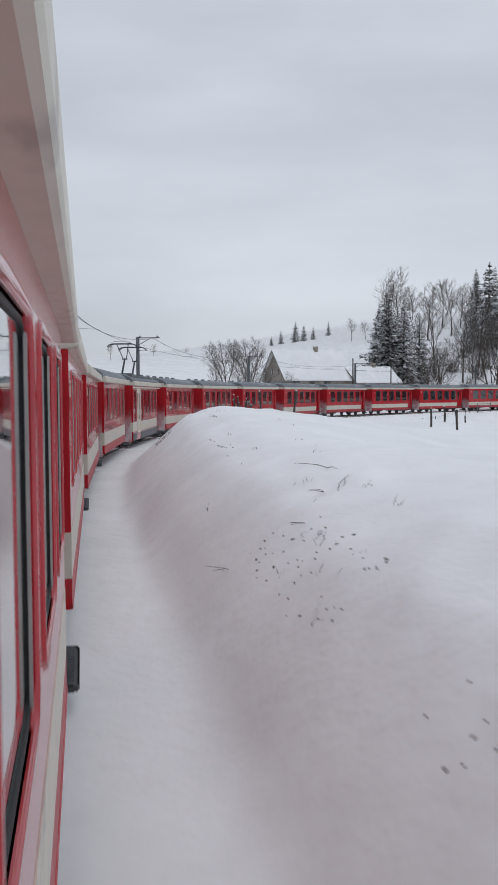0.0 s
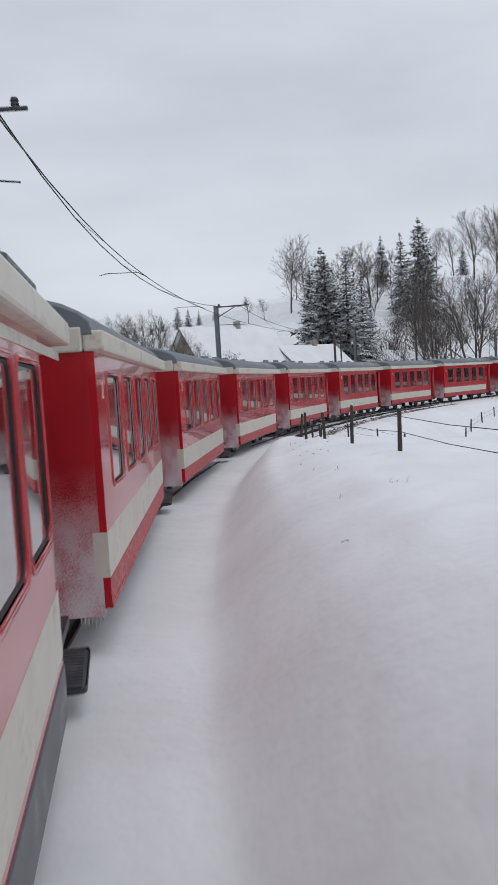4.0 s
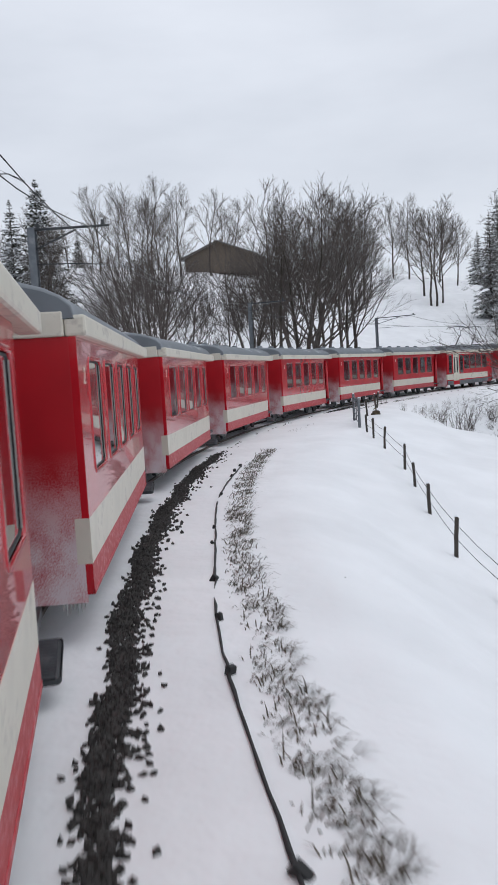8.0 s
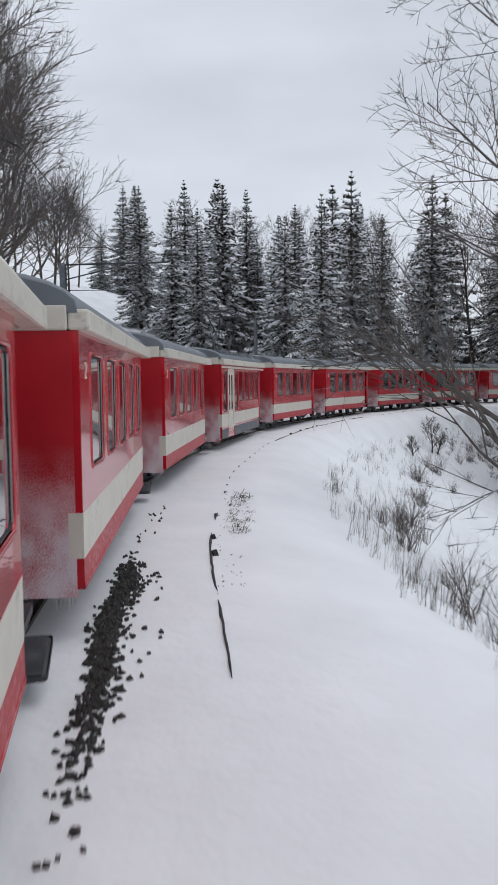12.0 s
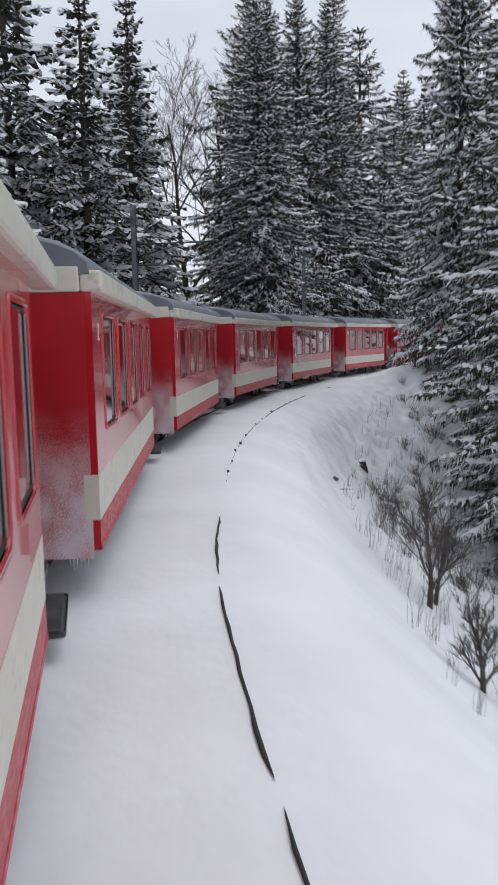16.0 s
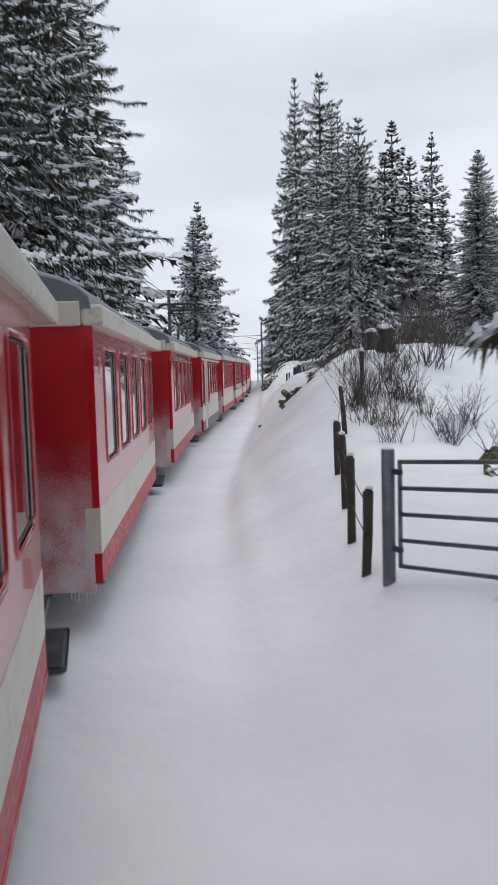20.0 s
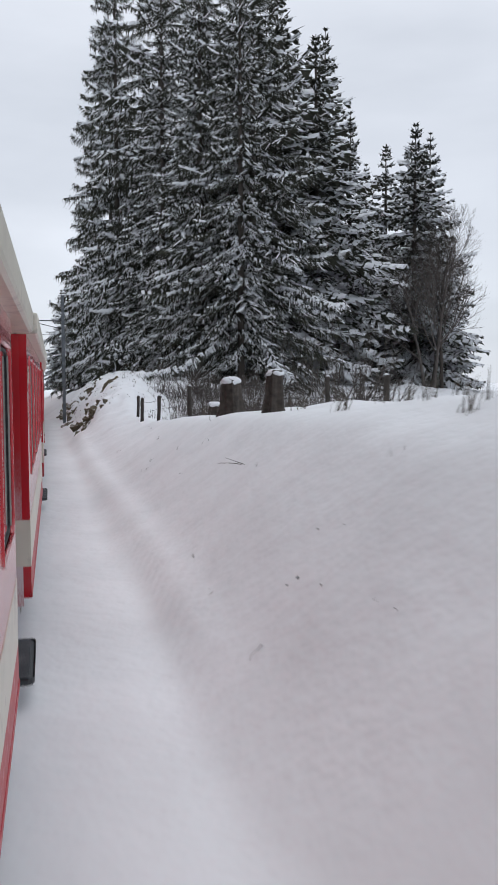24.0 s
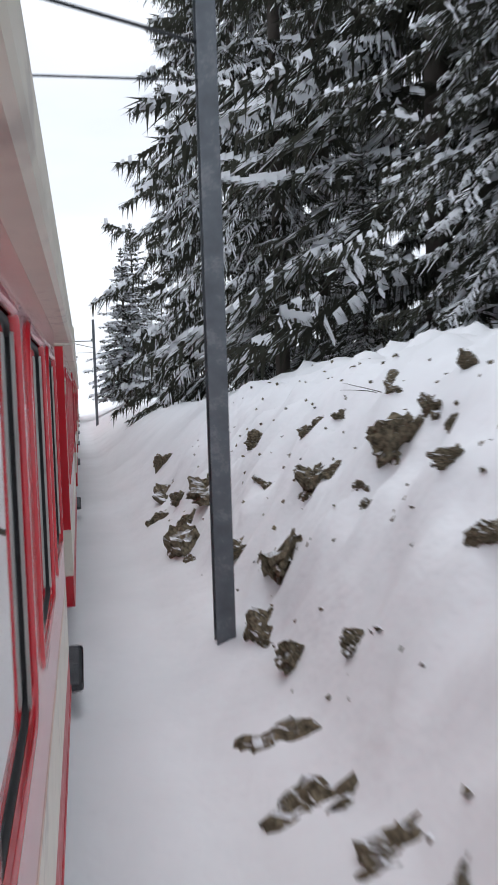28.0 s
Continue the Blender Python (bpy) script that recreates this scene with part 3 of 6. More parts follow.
def rail_car(kind):
    """A rail vehicle along x with its side for the camera at y < 0. kind: coach or railcar."""
    coach = kind == "coach"
    car = tagged(new("railway_coach" if coach else "electric_railcar"),
                 "red railway coach with cream stripe and grey roof" if coach else "red electric railcar with grey skirt and pantograph",
                 "railway coach" if coach else "railcar", "vehicles of the red train")
    x0, x1, y = -CAR / 2, CAR / 2, -HALF_W
    if coach:
        wins = [(x0 + 0.75 + 1.48 * k, x0 + 0.75 + 1.48 * k + 1.04, WIN0, WIN1) for k in range(5)]
        door = (x1 - 1.1, x1 - 0.3, 0.62, 2.84)
    else:
        wins = [(x0 + 0.35, x0 + 0.95, WIN0 - 0.3, WIN1), (x0 + 2.45, x0 + 3.05, WIN0 - 0.3, WIN1), (x0 + 3.25, x0 + 4.3, WIN0, WIN1), (x0 + 4.45, x0 + 5.5, WIN0, WIN1), (x0 + 5.65, x0 + 6.7, WIN0, WIN1), (x0 + 6.85, x0 + 7.9, WIN0, WIN1)]
        door = (x0 + 1.15, x0 + 2.25, 0.7, 2.84)
    holes = sorted(wins + ([] if coach else [door]))
    nook = x1 - 1.4
    low = Z0 if coach else Z0 - 0.12
    bm = bmesh.new()
    side_with_openings(bm, holes, y, y + 0.07, low, EAVE, x0, nook)
    part("side_wall", bm, M_RED, car, "glossy red side wall")
    bm = bmesh.new()
    side_with_openings(bm, [door] if coach else [], y + 0.22, y + 0.29, low, EAVE, nook - 0.07, x1)
    box(bm, nook - 0.07, nook - 0.003, y + 0.07, y + 0.22, low, EAVE)
    part("vestibule_wall", bm, M_RED, car, "red vestibule wall set back from the side")
    bm = bmesh.new()
    box(bm, x0, x1, -y - 0.07, -y, low, EAVE)
    part("far_side_wall", bm, M_RED, car)
    for a, b in ((x0 - 0.0, x0 + 0.06), (x1 - 0.06, x1)):
        bm = bmesh.new()
        box(bm, a, b, y + (0.07 if a < 0 else 0.29), -y - 0.07, low - 0.08, EAVE)
        part("end_wall", bm, M_END, car, "red end wall splashed with snow")
    bm = bmesh.new()
    box(bm, x0 + 0.06, x1 - 0.06, y + 0.07, -y - 0.07, 0.62, 0.7)
    part("underframe", bm, M_DARK, car)
    # added sheet: the shade indoors is put in as dark colour, borrowed from the steel
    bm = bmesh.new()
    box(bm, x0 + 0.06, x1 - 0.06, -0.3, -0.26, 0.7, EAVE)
    part("partition", bm, M_DARK, car, "dark sheet standing in for the shade inside the carriage")
    # cream stripe and sill, proud of the wall
    stripes = [(x0, nook)] if coach else [(x0, door[0] - 0.02), (door[1] + 0.02, nook)]
    for a, b in stripes:
        bm = bmesh.new()
        box(bm, a, b, y - 0.004, y, STRIPE0, STRIPE1)
        part("cream_stripe", bm, M_CREAM, car)
    bm = bmesh.new()
    box(bm, x0 - 0.004, x0, y, y + 0.14, STRIPE0, STRIPE1)
    part("stripe_return", bm, M_CREAM, car)
    for a, b in stripes:
        bm = bmesh.new()
        box(bm, a, b, y - 0.01, y + 0.02, low, low + (0.05 if coach else 0.34), 0.006)
        part("skirt", bm, M_RED_DIRTY if coach else M_SKIRT, car)
        if coach:
            bm = bmesh.new()
            box(bm, a, b, y - 0.003, y, low + 0.052, STRIPE0 - 0.003)
            part("lower_panel", bm, M_RED_DIRTY, car, "red lower panel speckled with road dirt")
    # gutter and roof
    bm = bmesh.new()
    box(bm, x0 - 0.02, x1 + 0.02, y - 0.11, y + 0.1, EAVE, EAVE + 0.2, 0.03)
    box(bm, x0 - 0.02, x1 + 0.02, -y - 0.1, -y + 0.03, EAVE, EAVE + 0.16, 0.015)
    part("gutter", bm, M_CREAM, car, "weathered cream gutter moulding")
    for a, b in ((x0 - 0.03, x0 + 0.05), (x1 - 0.05, x1 + 0.03)):
        bm = bmesh.new()
        box(bm, a, b, y + 0.102, -y - 0.102, EAVE + 0.002, EAVE + 0.24, 0.02)
        part("end_cornice", bm, M_CREAM, car, "weathered cream moulding over the end wall")
    if not coach:
        bm = bmesh.new()
        box(bm, x0, x1, y - 0.008, y, EAVE - 0.12, EAVE - 0.05)
        part("cream_line", bm, M_CREAM, car)
    bm = bmesh.new()
    roof_shell(bm, x0 - 0.02, x1 + 0.02, 0.46, EAVE + 0.16, HALF_W)
    part("roof", bm, M_ROOF, car, "grey rounded roof dusted with snow")
    if coach:
        for k in range(5):
            bm = bmesh.new()
            bmesh.ops.create_cone(bm, cap_ends=True, segments=12, radius1=0.16, radius2=0.12, depth=0.12, matrix=pose(x0 + 0.9 + k * 1.75, 0, EAVE + 0.66))
            part("roof_vent", bm, M_ROOF, car)
    else:
        for k in range(5):
            bm = bmesh.new()
            box(bm, x0 + 0.35 + k * 1.85, x0 + 1.95 + k * 1.85, y + 0.12, y + 0.5, EAVE + 0.2, EAVE + 0.52, 0.03)
            b = part("roof_box", bm, M_SKIRT, car, "grey equipment box on the roof")
            bm = bmesh.new()
            for q in range(6):
                box(bm, x0 + 0.5 + k * 1.85 + q * 0.22, x0 + 0.62 + k * 1.85 + q * 0.22, y + 0.105, y + 0.12, EAVE + 0.26, EAVE + 0.46)
            part("louvre", bm, M_ROOF, b)
        pantograph(car, x0 + 5.0)
        pantograph(car, x1 - 1.2)
    # windows
    for a, b, c, d in wins:
        bm = bmesh.new()
        ring_frame(bm, a, b, c, d, y - 0.012, y + 0.05, 0.05)
        fr = part("window", bm, M_RED, car)
        bm = bmesh.new()
        ring_frame(bm, a + 0.022, b - 0.022, c + 0.022, d - 0.022, y + 0.012, y + 0.04, 0.022)
        part("rubber_seal", bm, M_RUBBER, fr)
        bm = bmesh.new()
        glass_pane(bm, a, b, c, d, y + 0.03)
        part("pane", bm, M_GLASS, fr)
        if coach:
            bm = bmesh.new()
            box(bm, b - 0.05, b - 0.035, y + 0.004, y + 0.014, c + 0.04, d - 0.04)
            part("trim_strip", bm, M_ALU, fr)
    # door
    a, b, c, d = door
    if coach:
        bm = bmesh.new()
        box(bm, a, b, y + 0.3, y + 0.34, c, d)
        leaf = part("door", bm, M_RED, car, "red recessed door")
        bm = bmesh.new()
        box(bm, a + 0.2, b - 0.2, y + 0.29, y + 0.3, 1.7, 2.7, 0.004)
        part("pane", bm, M_GLASS, leaf)
        bm = bmesh.new()
        tube(bm, [(a + 0.08, y + 0.23, 1.2), (a + 0.08, y + 0.19, 1.3), (a + 0.08, y + 0.19, 2.2), (a + 0.08, y + 0.23, 2.3)], 0.016, 8)
        part("grab_rail", bm, M_RED, leaf)
        bm = bmesh.new()
        box(bm, a - 0.02, a, y + 0.21, y + 0.3, c, d)
        box(bm, b, b + 0.02, y + 0.21, y + 0.3, c, d)
        part("door_frame", bm, M_RED, car)
    else:
        mid = (a + b) / 2
        bm = bmesh.new()
        ring_frame(bm, a + 0.06, b - 0.06, c + 0.06, d - 0.06, y - 0.02, y + 0.06, 0.06)
        part("door_frame", bm, M_CREAM, car, "cream door surround")
        for p, q in ((a + 0.07, mid - 0.01), (mid + 0.01, b - 0.07)):
            bm = bmesh.new()
            box(bm, p, q, y + 0.02, y + 0.05, c + 0.06, d - 0.06, 0.008)
            leaf = part("door", bm, M_CREAM, car, "cream folding door leaf")
            bm = bmesh.new()
            box(bm, p + 0.12, q - 0.12, y + 0.012, y + 0.02, 1.35, 2.62, 0.003)
            part("pane", bm, M_GLASS, leaf)
    # step at the front doorway
    bm = bmesh.new()
    slope = Matrix.Translation((x1 - 0.25, y + 0.14, 0.29)) @ Euler((0, radians(-9), 0)).to_matrix().to_4x4()
    box(bm, -0.36, 0.36, -0.22, 0.12, -0.03, 0.02, 0.05)
    bmesh.ops.transform(bm, matrix=slope, verts=bm.verts)
    step = part("step_plate", bm, M_DARK, car, "dark ribbed footstep")
    bm = bmesh.new()
    for k in range(13):
        box(bm, -0.33 + k * 0.053, -0.305 + k * 0.053, -0.18, 0.08, 0.02, 0.032)
    bmesh.ops.transform(bm, matrix=slope, verts=bm.verts)
    part("step_ribs", bm, M_STEEL, step)
    # corner post and coupling between the cars
    bm = bmesh.new()
    tube(bm, [(x1 - 0.06, y + 0.23, 0.42), (x1 - 0.06, y + 0.23, EAVE - 0.02)], 0.075, 12)
    part("corner_post", bm, M_RED, car)
    bm = bmesh.new()
    for k in range(6):
        box(bm, x1 + 0.02 + k * 0.1, x1 + 0.08 + k * 0.1, -0.55, 0.55, 0.8, 2.85, 0.02)
    part("gangway_bellows", bm, M_RUBBER, car, "black folded gangway bellows")
    bogie(car, x0 + 1.8)
    bogie(car, x1 - 1.8)
    if coach:
        me = text_mesh("2", 0.24)
        me.materials.append(M_CREAM)
        ob = new("class_number", me)
        ob.parent, ob.matrix_basis = car, pose(x0 + 0.4, y - 0.004, 2.52, 90, 0, 0)
    # icicles under the near end
    bm = bmesh.new()
    for k in range(7):
        yy = y + 0.1 + 0.035 * k
        bmesh.ops.create_cone(bm, cap_ends=False, segments=5, radius1=0.002, radius2=0.009, depth=0.06 + 0.05 * (k * 7 % 3), matrix=pose(x0 + 0.02, yy, low - 0.12))
    part("icicle", bm, M_ALU, car)
    return car


masters = {"coach": rail_car("coach"), "railcar": rail_car("railcar")}


# The cars' front corners and the next cars' rear corners, metres right of the line's tangent at second k.
CORNER_T = [0, 1, 2, 5, 6, 7, 8, 9, 10, 11, 12, 13, 16, 17, 18, 20, 21, 24, 25, 26, 27, 28]
FRONT = [-0.12, -0.2, -0.46, -0.74, -0.66, -0.56, -0.48, -0.45, -0.5, -0.64, -0.57, -0.55, -0.45, -0.46, -0.51, -0.54, -0.28, -0.33, -0.31, -0.29, -0.22, -0.18]
REAR = [-0.04, -0.15, -0.34, -0.42, -0.32, -0.21, -0.12, -0.07, -0.15, -0.31, -0.24, -0.2, -0.08, -0.1, -0.16, -0.18, 0.0, -0.31, -0.31, -0.27, -0.2, -0.14]


def beside(k, ahead, right):
    h, p = heading(k), spot(k)
    return p + Vector((-math.sin(h) * ahead + math.cos(h) * right, math.cos(h) * ahead + math.sin(h) * right, 0.0))


def clear(p, t, least=0.16):
    """The corner p, kept at least so far left of the window's path."""
    h, q = heading(t), spot(t)
    d = (p.x - q.x) * math.cos(h) + (p.y - q.y) * math.sin(h)
    return p - Vector((math.cos(h), math.sin(h), 0.0)) * max(0.0, d + least)


def car_pose(k):
    """Car k stands so that its front end is 7 m ahead of the window at second k."""
    back = clear(beside(k - 1, 7.85, float(np.interp(k - 1, CORNER_T, REAR))), k - 1 + 7.85 / SPEED)
    nose = clear(beside(k, 7.05, float(np.interp(k, CORNER_T, FRONT))), k + 7.05 / SPEED)
    way = (nose - back).normalized()
    c = (nose + back) / 2 + Vector((-way.y, way.x, 0)) * HALF_W
    c.z = spot(k + 0.25).z
    return pose(c.x, c.y, c.z, 0, 0, math.degrees(math.atan2(way.y, way.x)))


used = set()
for k in range(-2, 37):
    kind = "railcar" if k in (4, 15, 23, 32) else "coach"
    if kind in used:
        copy_thing(masters[kind], car_pose(k))
    else:
        masters[kind].matrix_basis = car_pose(k)
        used.add(kind)


# ---- trees ----
def spruce_mesh(seed, height, width, density=1.0, twig=0.24, bare_below=0.06, tips=1.0, fat=1.0, load=0.6):
    """Drooping boughs set with hanging twigs, each under its own pad of snow."""
    rnd = random.Random(seed)
    vs, fs, sv, sf = [], [], [], []
    levels = int(height * 1.9 * density)
    lop = rnd.uniform(0, 6.28)
    for i in range(levels):
        f = (i + rnd.random()) / levels
        f = 1 - (1 - f) ** 1.06
        z = height * (bare_below + (0.985 - bare_below) * f)
        reach = width * ((1 - f) ** (0.8 if twig > 0.3 else 0.66)) * (0.86 + 0.14 * math.sin(i * 2.1 + seed)) + 0.06
        if f < 0.1:
            reach *= 0.75 + 2.5 * f
        n = max(5, int((5.5 + 3.5 * (1 - f)) * tips))
        turn = rnd.random() * 6.28
        for k in range(n):
            a = turn + 6.283 * k / n + rnd.uniform(-0.35, 0.35)
            ln = reach * rnd.choice((0.55, 0.72, 0.85, 0.95, 1.0, 1.08, 1.22)) * rnd.uniform(0.92, 1.06) * (1 + 0.1 * math.cos(a - lop))
            droop = rnd.uniform(0.32, 0.62) * (1 - f) ** 0.5
            rise = 0.02 + 0.3 * f * f + rnd.uniform(-0.05, 0.14)
            hook = rnd.uniform(0.2, 0.5)
            ca, sa = math.cos(a), math.sin(a)
            segs = max(3, int(ln / twig))
            pts = []
            for s in range(segs + 1):
                u = s / segs
                sway = 0.07 * ln * math.sin(u * 3 + k)
                pts.append((ca * ln * u - sa * sway, sa * ln * u + ca * sway, z + ln * (rise * u - droop * u ** 1.5 + hook * max(0, u - 0.72))))
            heavy = load * rnd.choice((0.35, 0.8, 1.0, 1.25))
            for s in range(segs):
                ax, ay, az = pts[s]
                bx, by, bz = pts[s + 1]
                u = s / segs
                if u < 0.2 and ln > 1.2 and rnd.random() < 0.6:
                    continue
                lat = min(0.95 if twig > 0.3 else 0.55, 0.07 + 0.36 * ln * (1.02 - u) ** 0.75 * (0.55 + u)) * rnd.uniform(0.6, 1.25)
                for sg in (-1, 1):
                    px, py = -sa * sg * 0.75 + ca * 0.66, ca * sg * 0.75 + sa * 0.66
                    hang = lat * rnd.uniform(0.2, 0.75)
                    w = min(twig * rnd.uniform(0.4, 0.75) * fat, 0.05 + 0.2 * ln)
                    if twig < 0.2:
                        # close to the line: a spray of thin twiglets
                        for j in range(4):
                            g, far, b = (j - 1.2) * w * 0.62, rnd.uniform(0.55, 1.1), w * rnd.uniform(0.16, 0.26)
                            o = len(vs)
                            vs.extend([(ax + ca * (g - b), ay + sa * (g - b), az), (ax + ca * (g + b), ay + sa * (g + b), az + 0.01),
                                       (ax + px * lat * far + ca * (g + w * rnd.uniform(0.1, 0.7)), ay + py * lat * far + sa * (g + w * 0.4), az - hang * far * rnd.uniform(0.7, 1.2))])
                            fs.append((o, o + 1, o + 2))
                    o = len(vs)
                    if twig >= 0.2:
                        vs.extend([(ax - ca * w * 0.3, ay - sa * w * 0.3, az), (ax + ca * w, ay + sa * w, az + 0.01), (ax + px * lat + ca * w * 0.25, ay + py * lat + sa * w * 0.25, az - hang), (ax + px * lat * 0.75 - ca * w * 0.4, ay + py * lat * 0.75 - sa * w * 0.4, az - hang * 0.55 - 0.05)])
                        fs.append((o, o + 1, o + 2, o + 3))
                    if rnd.random() < 0.55:
                        o = len(vs)
                        dn = rnd.uniform(0.15, 0.45) * (0.3 + lat)
                        vs.extend([(ax + px * lat * 0.3, ay + py * lat * 0.3, az - hang * 0.2), (ax + px * lat * 0.3 + ca * w, ay + py * lat * 0.3 + sa * w, az - hang * 0.2), (ax + px * lat * 0.45 + ca * w * 0.5, ay + py * lat * 0.45 + sa * w * 0.5, az - dn - hang * 0.2)])
                        fs.append((o, o + 1, o + 2))
                    if u > 0.15 and rnd.random() < heavy * 0.7:
                        # snow along the side twig
                        o = len(sv)
                        g0, g1 = rnd.uniform(0.1, 0.35), rnd.uniform(0.6, 0.95)
                        e = w * rnd.uniform(0.35, 0.6) * (1.0 if twig > 0.2 else 0.6)
                        th = 0.02 + 0.07 * rnd.random() * min(1.0, ln)
                        x0, y0, z0 = ax + px * lat * g0, ay + py * lat * g0, az - hang * g0
                        x1, y1, z1 = ax + px * lat * g1, ay + py * lat * g1, az - hang * g1
                        sv.extend([(x0 + ca * w * 0.6 + ca * e, y0 + sa * w * 0.6 + sa * e, z0 - e * 0.45), (x0 + ca * w * 0.4, y0 + sa * w * 0.4, z0 + th), (x0 - ca * e * 0.6, y0 - sa * e * 0.6, z0 - e * 0.3), (x1 + ca * e * 0.8, y1 + sa * e * 0.8, z1 - e * 0.35), (x1, y1, z1 + th * 0.6)])
                        sf.extend([(o, o + 3, o + 4, o + 1), (o + 1, o + 4, o + 2)])
                if s == segs - 1:
                    o = len(vs)
                    vs.extend([(ax - sa * 0.06, ay + ca * 0.06, az), (ax + sa * 0.06, ay - ca * 0.06, az), (bx + ca * 0.2, by + sa * 0.2, bz + 0.02)])
                    fs.append((o, o + 1, o + 2))
                if 0.2 < u and rnd.random() < heavy:
                    o = len(sv)
                    w2 = lat * rnd.uniform(0.25, 0.6) * (1.0 if twig > 0.3 else 0.45)
                    px, py = -sa, ca
                    lift = 0.03 + 0.09 * rnd.random() * min(1.0, ln)
                    sv.extend([(ax - px * w2, ay - py * w2, az - w2 * 0.6), (ax, ay, az + lift), (ax + px * w2, ay + py * w2, az - w2 * 0.6),
                               (bx - px * w2 * 0.7, by - py * w2 * 0.7, bz - w2 * 0.5), (bx, by, bz + lift * 0.8), (bx + px * w2 * 0.7, by + py * w2 * 0.7, bz - w2 * 0.5)])
                    sf.extend([(o, o + 3, o + 4, o + 1), (o + 1, o + 4, o + 5, o + 2)])
    return mesh_from("crown", vs, fs, M_NEEDLE), mesh_from("snow_load", sv, sf, M_BOUGH_SNOW, True)


def trunk_mesh(height, r):
    bm = bmesh.new()
    tube(bm, [(0, 0, -0.6), (0, 0, height * 0.3), (0.05, 0, height * 0.7), (0, 0, height * 0.98)], [r * 1.25, r, r * 0.55, 0.02], 8)
    me = bpy.data.meshes.new("trunk")
    bm.to_mesh(me)
    bm.free()
    me.materials.append(M_BARK)
    return me


def make_spruce(seed, height, width, density=1.0, twig=0.24, bare_below=0.06, tips=1.0, fat=1.0, load=0.6, label="tall dark green spruce with snow on drooping boughs"):
    root = tagged(new("spruce_tree"), label, "tree", "snowy conifers")
    crown, pads = spruce_mesh(seed, height, width, density, twig, bare_below, tips, fat, load)
    c = new("crown", crown)
    c.parent = root
    s = tagged(new("snow_load", pads), kind="stuff")
    s.parent = c
    t = new("trunk", trunk_mesh(height, 0.009 * height + 0.04))
    t.parent = root
    if bare_below > 0.2:
        rnd, vs, fs = random.Random(seed), [], []
        for k in range(90):
            z, a, ln = height * rnd.uniform(0.06, bare_below + 0.1), rnd.uniform(0, 6.28), rnd.uniform(0.6, 2.2)
            x, y, o = math.cos(a), math.sin(a), len(vs)
            for u, r in ((0, 0.022), (0.5, 0.016), (1, 0.006)):
                px, py, pz = x * ln * u, y * ln * u, z - 0.1 * ln * u + 0.12 * ln * (u > 0.7) - 0.1 * u
                vs.extend([(px - y * r, py + x * r, pz), (px + y * r, py - x * r, pz), (px, py, pz + 1.7 * r)])
            for j in (0, 3):
                for q in range(3):
                    fs.append((o + j + q, o + j + (q + 1) % 3, o + j + 3 + (q + 1) % 3, o + j + 3 + q))
        dead = tagged(new("dead_wood", mesh_from("dead_wood", vs, fs, M_TWIG)), kind="stuff")
        dead.parent = t
    return root


